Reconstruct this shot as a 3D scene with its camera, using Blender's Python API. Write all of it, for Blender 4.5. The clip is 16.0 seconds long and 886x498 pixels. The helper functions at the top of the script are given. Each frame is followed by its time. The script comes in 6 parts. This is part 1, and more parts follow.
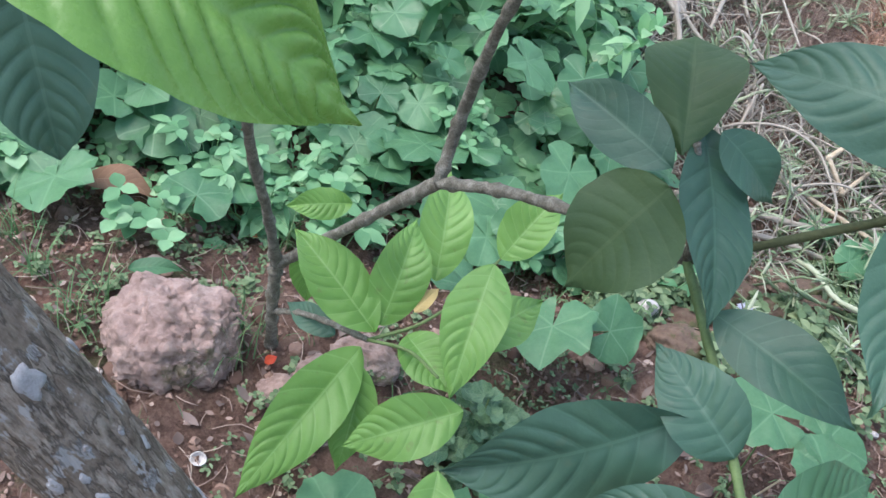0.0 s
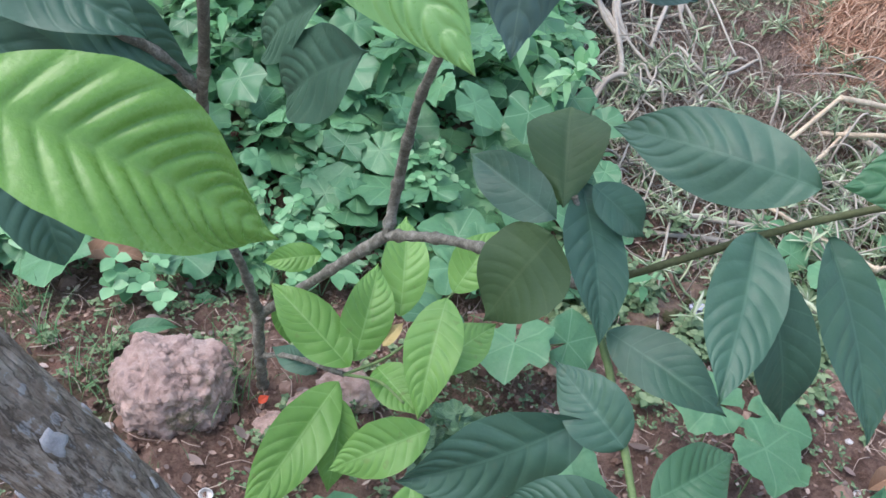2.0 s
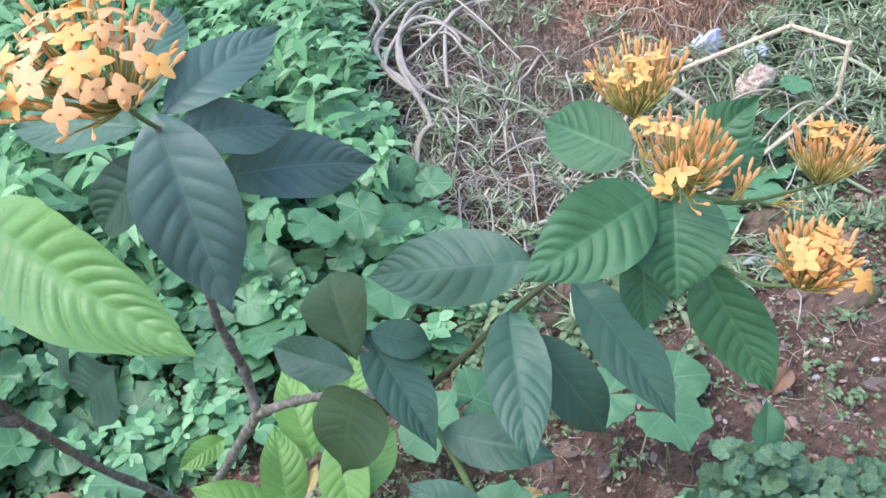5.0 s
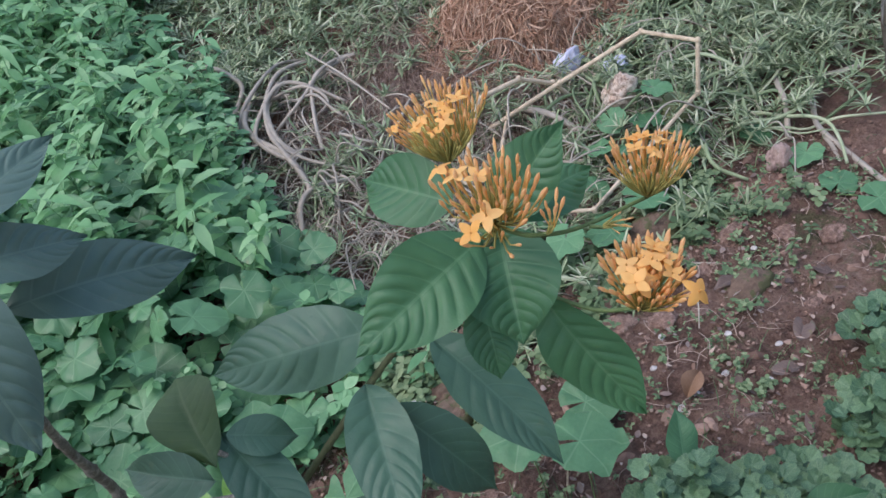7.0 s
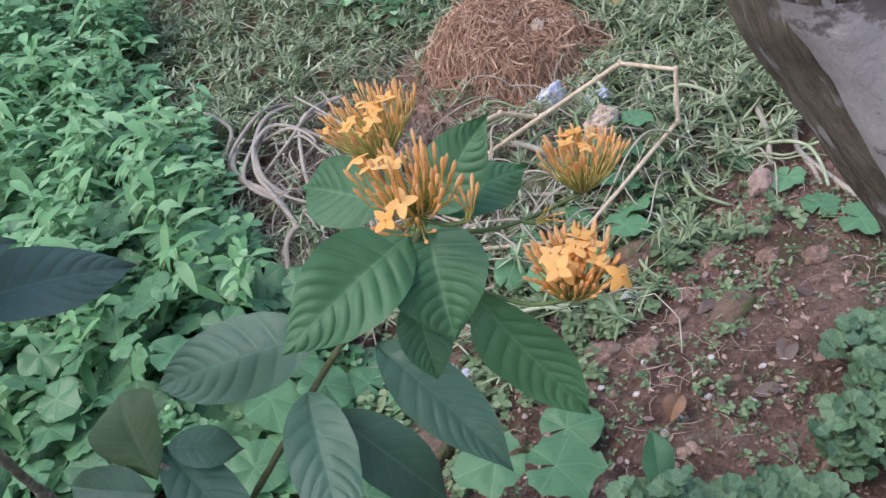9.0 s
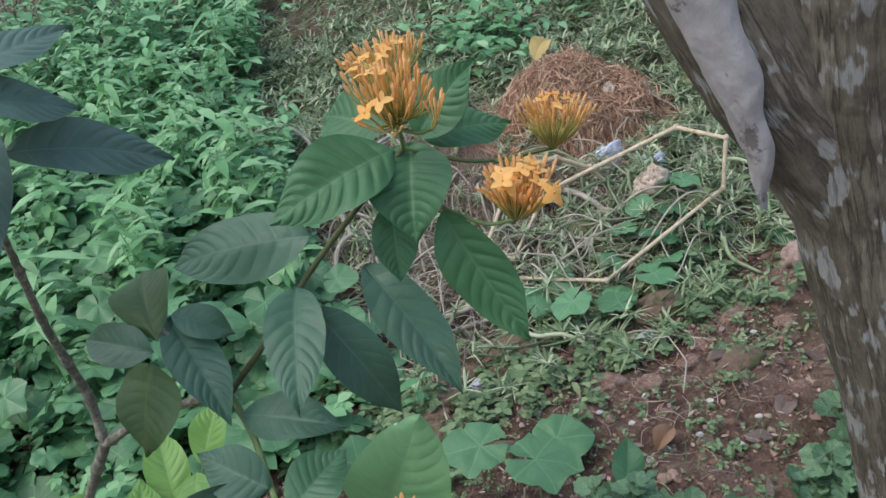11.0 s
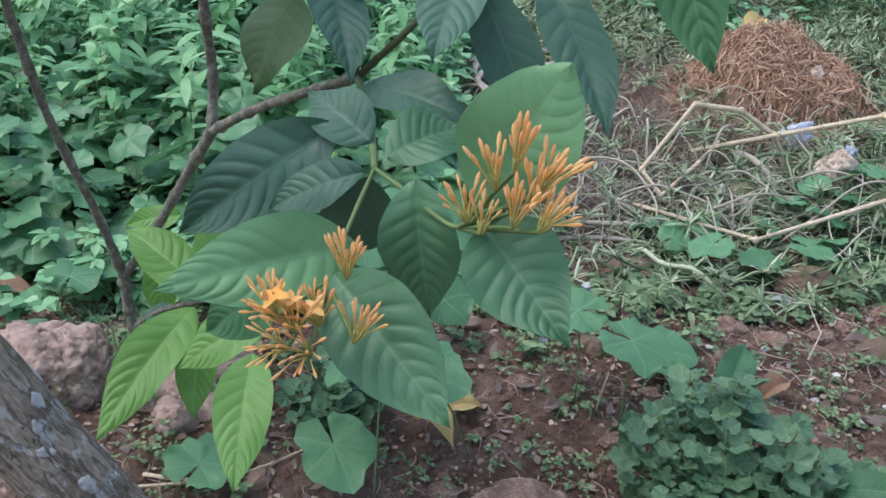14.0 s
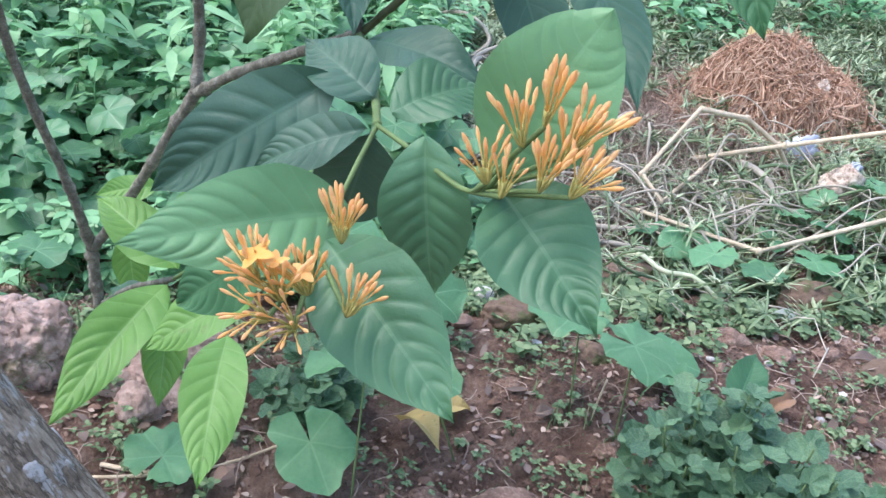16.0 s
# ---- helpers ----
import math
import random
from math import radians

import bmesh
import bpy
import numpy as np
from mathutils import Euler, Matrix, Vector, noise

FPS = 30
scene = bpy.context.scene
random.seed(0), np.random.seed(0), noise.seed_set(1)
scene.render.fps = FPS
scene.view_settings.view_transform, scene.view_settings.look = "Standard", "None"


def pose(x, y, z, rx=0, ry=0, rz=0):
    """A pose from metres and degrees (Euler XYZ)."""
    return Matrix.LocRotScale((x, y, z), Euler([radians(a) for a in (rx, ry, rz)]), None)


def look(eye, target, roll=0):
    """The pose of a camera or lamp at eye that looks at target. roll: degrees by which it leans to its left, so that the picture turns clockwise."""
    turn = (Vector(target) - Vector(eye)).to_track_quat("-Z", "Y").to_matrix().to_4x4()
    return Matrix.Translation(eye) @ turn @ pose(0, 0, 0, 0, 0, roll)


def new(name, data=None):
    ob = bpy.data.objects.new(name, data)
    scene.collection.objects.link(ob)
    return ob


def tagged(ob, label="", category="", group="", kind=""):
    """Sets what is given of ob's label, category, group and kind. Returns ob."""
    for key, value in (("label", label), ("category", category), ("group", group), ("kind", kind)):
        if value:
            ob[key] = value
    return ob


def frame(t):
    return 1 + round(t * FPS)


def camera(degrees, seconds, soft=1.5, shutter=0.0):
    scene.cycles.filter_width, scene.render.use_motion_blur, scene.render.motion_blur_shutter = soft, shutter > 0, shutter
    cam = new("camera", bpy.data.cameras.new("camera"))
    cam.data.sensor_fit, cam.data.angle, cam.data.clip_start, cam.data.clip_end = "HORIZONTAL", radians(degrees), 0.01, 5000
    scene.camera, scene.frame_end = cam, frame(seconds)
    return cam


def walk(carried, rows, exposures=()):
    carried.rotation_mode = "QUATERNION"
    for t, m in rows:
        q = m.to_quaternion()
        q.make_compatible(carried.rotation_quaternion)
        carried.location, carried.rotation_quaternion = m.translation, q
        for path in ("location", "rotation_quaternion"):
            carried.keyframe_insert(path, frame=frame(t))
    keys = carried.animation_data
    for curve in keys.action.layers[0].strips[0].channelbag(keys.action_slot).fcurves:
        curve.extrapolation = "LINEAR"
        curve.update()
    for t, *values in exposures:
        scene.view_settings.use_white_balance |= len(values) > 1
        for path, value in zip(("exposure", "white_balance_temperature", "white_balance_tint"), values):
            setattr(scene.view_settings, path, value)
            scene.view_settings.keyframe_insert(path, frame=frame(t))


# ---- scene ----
cam = camera(53.0, 16.0)
PATH = [
    (0, (0.021, 0.025, 1.497), (0.368, 1.367, 0.056), 20.0),
    (0.5, (0.021, 0.006, 1.513), (0.378, 1.351, 0.077), 19.7),
    (1, (0.023, -0.009, 1.534), (0.387, 1.343, 0.106), 19.2),
    (1.5, (0.038, -0.031, 1.601), (0.4, 1.346, 0.196), 16.9),
    (2, (0.056, -0.076, 1.673), (0.401, 1.293, 0.255), 14.1),
    (2.5, (0.057, -0.117, 1.737), (0.411, 1.244, 0.314), 11.8),
    (3, (0.093, -0.132, 1.808), (0.43, 1.23, 0.382), 8.2),
    (3.5, (0.131, -0.12, 1.854), (0.472, 1.231, 0.42), 5.5),
    (4, (0.155, -0.123, 1.875), (0.507, 1.224, 0.439), 0.3),
    (4.5, (0.188, -0.136, 1.904), (0.584, 1.231, 0.5), -5.4),
    (5, (0.236, -0.142, 1.914), (0.707, 1.241, 0.549), -9.0),
    (5.2, (0.252, -0.148, 1.927), (0.757, 1.234, 0.572), -10.1),
    (7.3, (0.371, -0.145, 1.874), (1.033, 1.213, 0.563), -15.8),
    (7.5, (0.376, -0.155, 1.875), (1.038, 1.206, 0.567), -16.4),
    (8, (0.39, -0.169, 1.862), (1.016, 1.21, 0.556), -17.6),
    (8.5, (0.398, -0.185, 1.848), (1.039, 1.206, 0.562), -17.9),
    (8.7, (0.402, -0.194, 1.831), (1.065, 1.213, 0.574), -17.4),
    (10.8, (0.383, -0.464, 1.751), (1.016, 1.102, 0.68), -10.9),
    (11, (0.374, -0.485, 1.727), (0.987, 1.106, 0.682), -9.8),
    (11.2, (0.363, -0.507, 1.707), (0.953, 1.104, 0.679), -8.3),
    (11.5, (0.358, -0.538, 1.659), (0.902, 1.115, 0.673), -7.4),
    (12, (0.337, -0.579, 1.569), (0.784, 1.108, 0.591), -4.4),
    (12.5, (0.329, -0.574, 1.477), (0.693, 1.132, 0.5), -1.4),
    (13, (0.316, -0.558, 1.409), (0.651, 1.149, 0.422), 0.8),
    (13.5, (0.321, -0.55, 1.357), (0.656, 1.148, 0.355), 2.8),
    (14, (0.317, -0.537, 1.316), (0.674, 1.148, 0.299), 4.7),
    (14.5, (0.313, -0.528, 1.283), (0.671, 1.153, 0.259), 6.1),
    (15, (0.308, -0.503, 1.256), (0.653, 1.177, 0.227), 6.2),
    (15.5, (0.31, -0.485, 1.242), (0.651, 1.187, 0.199), 7.0),
    (16, (0.314, -0.453, 1.224), (0.712, 1.235, 0.227), 8.3),
]
EXPOSURE = [
    (0.0, 1.08, 6030, 15), (0.5, 1.13, 6030, 15), (1.0, 1.18, 6030, 15), (1.5, 1.23, 5980, 16), (2.0, 1.05, 5980, 16), (2.5, 0.9, 5980, 17),
    (3.0, 1.04, 5980, 17), (3.5, 1.25, 5980, 17), (4.0, 1.2, 5950, 16), (4.5, 0.95, 5900, 16), (5.2, 1.29, 5850, 17), (7.3, 0.44, 6080, 19), (8.7, 0.72, 6180, 20),
    (11.0, 0.52, 6350, 10), (11.5, 0.74, 6140, 15), (12.0, 1.35, 6300, 16), (12.5, 1.40, 6290, 16), (13.0, 1.14, 6000, 13), (13.5, 0.9, 6000, 12),
    (14.0, 0.76, 6000, 12), (14.5, 1.06, 6030, 14), (15.0, 1.42, 5840, 16), (15.5, 1.56, 5840, 16), (16.0, 1.38, 5920, 15)]
walk(cam, [(t, look(eye, target, roll)) for t, eye, target, roll in PATH], EXPOSURE)


# ---- light ----
world = bpy.data.worlds.new("overcast_sky")
scene.world = world
world.use_nodes = True
wn = world.node_tree.nodes
sky = wn.new("ShaderNodeTexSky")
sky.sky_type, sky.sun_disc = "NISHITA", False
sky.sun_elevation, sky.sun_rotation = radians(62), radians(279)
sky.air_density, sky.dust_density = 1.6, 3.0
wn["Background"].inputs["Strength"].default_value = 0.145
world.node_tree.links.new(sky.outputs[0], wn["Background"].inputs["Color"])
sun_data = bpy.data.lights.new("sun", "SUN")
sun_data.energy, sun_data.angle, sun_data.color = 0.85, radians(45), (1.0, 0.98, 0.95)
sun = new("sun", sun_data)
sun.matrix_world = look((-2.6, 0.4, 5.0), (0, 0, 0))

# ---- materials ----


def shader(name):
    m = bpy.data.materials.new(name)
    m.use_nodes = True
    nt = m.node_tree
    return m, nt, nt.nodes["Principled BSDF"], nt.nodes, nt.links


def noise_at(nt, coord, scale, detail=4.0, rough=0.6):
    n = nt.nodes.new("ShaderNodeTexNoise")
    n.inputs["Scale"].default_value, n.inputs["Detail"].default_value, n.inputs["Roughness"].default_value = scale, detail, rough
    nt.links.new(coord, n.inputs["Vector"])
    return n


def ramp(nt, src, stops):
    r = nt.nodes.new("ShaderNodeValToRGB")
    while len(r.color_ramp.elements) < len(stops):
        r.color_ramp.elements.new(0.5)
    for el, (p, c) in zip(r.color_ramp.elements, stops):
        el.position, el.color = p, (*c, 1)
    nt.links.new(src, r.inputs[0])
    return r


def maths(nt, op, a, b=0.5, c=0.0):
    n = nt.nodes.new("ShaderNodeMath")
    n.operation = op
    for i, v in enumerate((a, b, c)):
        if isinstance(v, (int, float)):
            n.inputs[i].default_value = v
        else:
            nt.links.new(v, n.inputs[i])
    return n.outputs[0]


def mix(nt, fac, a, b, blend="MIX"):
    n = nt.nodes.new("ShaderNodeMix")
    n.data_type, n.blend_type = "RGBA", blend
    for k, v in (("Factor", fac), ("A", a), ("B", b)):
        s = [i for i in n.inputs if i.name == k and i.type == ("VALUE" if k == "Factor" else "RGBA")][0]
        if isinstance(v, (int, float)):
            s.default_value = v
        elif isinstance(v, tuple):
            s.default_value = (*v, 1)
        else:
            nt.links.new(v, s)
    return [o for o in n.outputs if o.type == "RGBA"][0]


def bump(nt, height, strength, distance, bsdf):
    b = nt.nodes.new("ShaderNodeBump")
    b.inputs["Strength"].default_value, b.inputs["Distance"].default_value = strength, distance
    nt.links.new(height, b.inputs["Height"])
    nt.links.new(b.outputs[0], bsdf.inputs["Normal"])


def see_through(nt, bsdf, colour, share):
    """Mixes light that comes through the blade into a leaf."""
    t = nt.nodes.new("ShaderNodeBsdfTranslucent")
    nt.links.new(colour, t.inputs["Color"])
    s = nt.nodes.new("ShaderNodeMixShader")
    s.inputs[0].default_value = share
    nt.links.new(bsdf.outputs[0], s.inputs[1])
    nt.links.new(t.outputs[0], s.inputs[2])
    nt.links.new(s.outputs[0], nt.nodes["Material Output"].inputs["Surface"])


def blade_material(name, dark, light, vein, rough, share, veins=10.0, slant=0.0, vein_mix=0.5, spots=0.0):
    """A leaf blade: midrib and side veins along the UV, mottling, a bloom of dust and pale spots."""
    m, nt, bsdf, nodes, links = shader(name)
    tc = nodes.new("ShaderNodeTexCoord")
    sep = nodes.new("ShaderNodeSeparateXYZ")
    links.new(tc.outputs["UV"], sep.inputs[0])
    across = maths(nt, "ABSOLUTE", maths(nt, "MULTIPLY_ADD", sep.outputs["X"], 2.0, -1.0))
    rib = maths(nt, "LESS_THAN", across, 0.035)
    bow = maths(nt, "MULTIPLY", across, maths(nt, "MULTIPLY_ADD", across, slant * 0.435, slant * 0.565))
    phase = maths(nt, "FRACT", maths(nt, "MULTIPLY_ADD", maths(nt, "SUBTRACT", sep.outputs["Y"], bow), veins, 0.5))
    near_vein = maths(nt, "ABSOLUTE", maths(nt, "SUBTRACT", phase, 0.5))
    side = maths(nt, "MULTIPLY", maths(nt, "LESS_THAN", near_vein, 0.045), 0.6)
    mask = maths(nt, "MULTIPLY", maths(nt, "MAXIMUM", rib, side), vein_mix)
    info = nodes.new("ShaderNodeObjectInfo")
    big = noise_at(nt, tc.outputs["Object"], 14.0, 3.0)
    fine = noise_at(nt, tc.outputs["Object"], 160.0, 4.0)
    blend = maths(nt, "ADD", maths(nt, "MULTIPLY", big.outputs["Fac"], 0.75), maths(nt, "MULTIPLY", info.outputs["Random"], 0.3))
    base = ramp(nt, blend, ((0.3, dark), (0.8, light)))
    col = mix(nt, mask, base.outputs[0], vein)
    if spots:
        sp = ramp(nt, noise_at(nt, tc.outputs["Object"], 45.0, 2.0).outputs["Fac"], ((0.66, (0, 0, 0)), (0.72, (1, 1, 1))))
        col = mix(nt, maths(nt, "MULTIPLY", sp.outputs[0], spots), col, (0.16, 0.14, 0.06))
    links.new(col, bsdf.inputs["Base Color"])
    rr = maths(nt, "MULTIPLY_ADD", fine.outputs["Fac"], 0.25, rough - 0.12)
    links.new(rr, bsdf.inputs["Roughness"])
    bsdf.inputs["Specular IOR Level"].default_value = 0.45
    crinkle = noise_at(nt, tc.outputs["Object"], 65.0, 3.0)
    bump(nt, maths(nt, "MULTIPLY_ADD", crinkle.outputs["Fac"], 2.0, fine.outputs["Fac"]), 0.3, 0.0016, bsdf)
    see_through(nt, bsdf, col, share)
    return m


def palmate_material(name, dark, light, vein, rough, share):
    """A broad leaf with five veins that spread from its stalk, mottled, dusty and spotted."""
    m, nt, bsdf, nodes, links = shader(name)
    tc = nodes.new("ShaderNodeTexCoord")
    sep = nodes.new("ShaderNodeSeparateXYZ")
    links.new(tc.outputs["UV"], sep.inputs[0])
    x, y = maths(nt, "SUBTRACT", sep.outputs["X"], 0.5), maths(nt, "SUBTRACT", sep.outputs["Y"], 0.5)
    angle = maths(nt, "ABSOLUTE", maths(nt, "ARCTAN2", y, x))
    away = maths(nt, "SQRT", maths(nt, "ADD", maths(nt, "MULTIPLY", x, x), maths(nt, "MULTIPLY", y, y)))
    near = None
    for a in (0.0, 62.0, 126.0):
        d = maths(nt, "MULTIPLY", maths(nt, "ABSOLUTE", maths(nt, "SUBTRACT", angle, radians(a))), away)
        near = d if near is None else maths(nt, "MINIMUM", near, d)
    line = ramp(nt, near, ((0.004, (1, 1, 1)), (0.013, (0, 0, 0))))
    info = nodes.new("ShaderNodeObjectInfo")
    geo = nodes.new("ShaderNodeNewGeometry")
    big = noise_at(nt, tc.outputs["Object"], 16.0, 4.0)
    fine = noise_at(nt, tc.outputs["Object"], 120.0, 4.0)
    own = maths(nt, "FRACT", maths(nt, "ADD", info.outputs["Random"], geo.outputs["Random Per Island"]))
    blend = maths(nt, "ADD", maths(nt, "MULTIPLY", big.outputs["Fac"], 0.45), maths(nt, "MULTIPLY", own, 0.55))
    col = mix(nt, maths(nt, "MULTIPLY", line.outputs[0], 0.4), ramp(nt, blend, ((0.15, dark), (0.85, light))).outputs[0], vein)
    spot = ramp(nt, noise_at(nt, tc.outputs["Object"], 38.0, 3.0).outputs["Fac"], ((0.66, (0, 0, 0)), (0.71, (1, 1, 1))))
    col = mix(nt, maths(nt, "MULTIPLY", spot.outputs[0], 0.35), col, (0.30, 0.30, 0.14))
    links.new(col, bsdf.inputs["Base Color"])
    links.new(maths(nt, "MULTIPLY_ADD", fine.outputs["Fac"], 0.3, rough - 0.15), bsdf.inputs["Roughness"])
    bsdf.inputs["Specular IOR Level"].default_value = 0.5
    bump(nt, maths(nt, "ADD", fine.outputs["Fac"], big.outputs["Fac"]), 0.3, 0.002, bsdf)
    see_through(nt, bsdf, col, share)
    return m


def ground_material():
    """Damp red-brown garden soil: grains, drier pale crusts, red clay showing through, and moss."""
    m, nt, bsdf, nodes, links = shader("red_soil")
    tc = nodes.new("ShaderNodeTexCoord")
    at = tc.outputs["Object"]
    a, b, c = noise_at(nt, at, 4.5, 8.0, 0.65), noise_at(nt, at, 38.0, 7.0, 0.7), noise_at(nt, at, 190.0, 5.0, 0.7)
    v = maths(nt, "ADD", maths(nt, "MULTIPLY", a.outputs["Fac"], 0.45), maths(nt, "ADD", maths(nt, "MULTIPLY", b.outputs["Fac"], 0.35), maths(nt, "MULTIPLY", c.outputs["Fac"], 0.2)))
    col = ramp(nt, v, ((0.36, (0.068, 0.041, 0.030)), (0.47, (0.178, 0.108, 0.080)), (0.55, (0.285, 0.185, 0.14)), (0.65, (0.44, 0.32, 0.255)))).outputs[0]
    clay = ramp(nt, noise_at(nt, at, 2.3, 5.0, 0.6).outputs["Fac"], ((0.56, (0, 0, 0)), (0.64, (1, 1, 1))))
    col = mix(nt, maths(nt, "MULTIPLY", clay.outputs[0], 0.55), col, (0.30, 0.15, 0.105))
    patch = maths(nt, "ADD", maths(nt, "MULTIPLY", noise_at(nt, at, 3.1, 6.0, 0.7).outputs["Fac"], 0.7), maths(nt, "MULTIPLY", b.outputs["Fac"], 0.3))
    moss = ramp(nt, patch, ((0.53, (0, 0, 0)), (0.59, (1, 1, 1))))
    green = ramp(nt, c.outputs["Fac"], ((0.35, (0.045, 0.06, 0.022)), (0.65, (0.125, 0.135, 0.06))))
    col = mix(nt, maths(nt, "MULTIPLY", moss.outputs[0], 0.75), col, green.outputs[0])
    links.new(col, bsdf.inputs["Base Color"])
    bsdf.inputs["Roughness"].default_value = 0.88
    bsdf.inputs["Specular IOR Level"].default_value = 0.25
    h = maths(nt, "ADD", noise_at(nt, at, 60.0, 10.0, 0.7).outputs["Fac"], maths(nt, "MULTIPLY", c.outputs["Fac"], 0.5))
    bump(nt, h, 0.9, 0.03, bsdf)
    return m


def island_material(name, stops, rough, share=0.0, scale=30.0):
    """Small pieces by the thousand: each takes a shade of its own."""
    m, nt, bsdf, nodes, links = shader(name)
    geo = nodes.new("ShaderNodeNewGeometry")
    tc = nodes.new("ShaderNodeTexCoord")
    n = noise_at(nt, tc.outputs["Object"], scale)
    v = maths(nt, "ADD", maths(nt, "MULTIPLY", geo.outputs["Random Per Island"], 0.7), maths(nt, "MULTIPLY", n.outputs["Fac"], 0.35))
    r = ramp(nt, v, stops)
    links.new(r.outputs[0], bsdf.inputs["Base Color"])
    bsdf.inputs["Roughness"].default_value = rough
    bsdf.inputs["Specular IOR Level"].default_value = 0.3
    if share:
        see_through(nt, bsdf, r.outputs[0], share)
    return m


def rough_material(name, stops, rough, scale, bump_scale, bump_depth, patch=None, patch_scale=3.0, patch_at=0.6):
    """Earth, stone, wood: a mottled colour at two scales, a stain with a shape of its own, and relief."""
    m, nt, bsdf, nodes, links = shader(name)
    tc = nodes.new("ShaderNodeTexCoord")
    a = noise_at(nt, tc.outputs["Object"], scale, 8.0, 0.65)
    b = noise_at(nt, tc.outputs["Object"], scale * 7.3, 6.0, 0.7)
    v = maths(nt, "ADD", maths(nt, "MULTIPLY", a.outputs["Fac"], 0.6), maths(nt, "MULTIPLY", b.outputs["Fac"], 0.4))
    col = ramp(nt, v, stops).outputs[0]
    if patch:
        p = ramp(nt, noise_at(nt, tc.outputs["Object"], patch_scale, 6.0, 0.7).outputs["Fac"], ((patch_at, (0, 0, 0)), (patch_at + 0.05, (1, 1, 1))))
        col = mix(nt, maths(nt, "MULTIPLY", p.outputs[0], 0.85), col, patch)
    links.new(col, bsdf.inputs["Base Color"])
    bsdf.inputs["Roughness"].default_value = rough
    bsdf.inputs["Specular IOR Level"].default_value = 0.25
    bump(nt, noise_at(nt, tc.outputs["Object"], bump_scale, 10.0, 0.7).outputs["Fac"], 0.8, bump_depth, bsdf)
    return m


def petal_material(name, a, b, share=0.25, foot=(0.70, 0.48, 0.14), reach=0.030, tip=None):
    """Petals and buds: greenish yellow at the foot of the tube, orange towards the tip, each a shade of its own."""
    m, nt, bsdf, nodes, links = shader(name)
    tc = nodes.new("ShaderNodeTexCoord")
    info = nodes.new("ShaderNodeObjectInfo")
    sep = nodes.new("ShaderNodeSeparateXYZ")
    links.new(tc.outputs["Object"], sep.inputs[0])
    n = noise_at(nt, tc.outputs["Object"], 220.0)
    v = maths(nt, "ADD", maths(nt, "MULTIPLY", info.outputs["Random"], 0.6), maths(nt, "MULTIPLY", n.outputs["Fac"], 0.4))
    r = ramp(nt, v, ((0.2, a), (0.8, b)))
    along = maths(nt, "DIVIDE", sep.outputs["X"], reach)
    up = ramp(nt, maths(nt, "MULTIPLY_ADD", info.outputs["Random"], -0.25, along), ((0.05, (0, 0, 0)), (0.6, (1, 1, 1))))
    col = mix(nt, up.outputs[0], foot, r.outputs[0])
    if tip:
        end = ramp(nt, along, ((0.95, (0, 0, 0)), (1.25, (1, 1, 1))))
        col = mix(nt, maths(nt, "MULTIPLY", end.outputs[0], 0.6), col, tip)
    links.new(col, bsdf.inputs["Base Color"])
    bsdf.inputs["Roughness"].default_value = 0.55
    bump(nt, n.outputs["Fac"], 0.2, 0.001, bsdf)
    see_through(nt, bsdf, col, share)
    return m


DARK = blade_material("dark_green_blade", (0.046, 0.106, 0.068), (0.080, 0.170, 0.107), (0.115, 0.215, 0.142), 0.46, 0.12, spots=0.1, vein_mix=0.4)
# dark blade again, with skylight and bluish sheen put into its colour
BRIGHTENED = blade_material("brightened_bluish_blade", (0.062, 0.118, 0.097), (0.108, 0.185, 0.15), (0.15, 0.235, 0.185), 0.44, 0.15, spots=0.1, vein_mix=0.4)
MID = blade_material("mid_green_blade", (0.045, 0.135, 0.062), (0.085, 0.22, 0.095), (0.15, 0.30, 0.15), 0.50, 0.22, spots=0.1, vein_mix=0.4)
LIGHT = blade_material("bright_green_blade", (0.15, 0.31, 0.058), (0.22, 0.41, 0.095), (0.25, 0.435, 0.13), 0.27, 0.2, veins=13.0, spots=0.1, vein_mix=0.2)
PALER = blade_material("pale_green_blade", (0.15, 0.315, 0.085), (0.215, 0.41, 0.132), (0.245, 0.435, 0.165), 0.30, 0.2, veins=13.0, spots=0.1, vein_mix=0.2)
SOFT = blade_material("soft_green_blade", (0.125, 0.27, 0.12), (0.19, 0.38, 0.17), (0.24, 0.43, 0.23), 0.46, 0.25, spots=0.1, vein_mix=0.3)
HALF = blade_material("half_light_blade", (0.07, 0.17, 0.085), (0.125, 0.265, 0.13), (0.19, 0.34, 0.19), 0.42, 0.22, spots=0.1, vein_mix=0.3)
FRESH = blade_material("fresh_yellow_green_blade", (0.14, 0.305, 0.06), (0.215, 0.405, 0.105), (0.31, 0.50, 0.18), 0.44, 0.3, spots=0.25, vein_mix=0.4)
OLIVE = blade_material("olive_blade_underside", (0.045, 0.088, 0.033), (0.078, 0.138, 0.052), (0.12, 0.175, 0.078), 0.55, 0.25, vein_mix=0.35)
VINE = palmate_material("vine_blade", (0.065, 0.176, 0.077), (0.148, 0.328, 0.152), (0.235, 0.42, 0.225), 0.40, 0.22)
HERB = island_material("herb_leaflet", ((0.1, (0.078, 0.20, 0.086)), (0.45, (0.165, 0.37, 0.172)), (0.75, (0.275, 0.505, 0.255)), (0.95, (0.44, 0.63, 0.38))), 0.48, 0.28)
TALL = island_material("tall_weed_leaf", ((0.1, (0.095, 0.25, 0.09)), (0.5, (0.19, 0.41, 0.18)), (0.95, (0.36, 0.58, 0.31))), 0.42, 0.3)
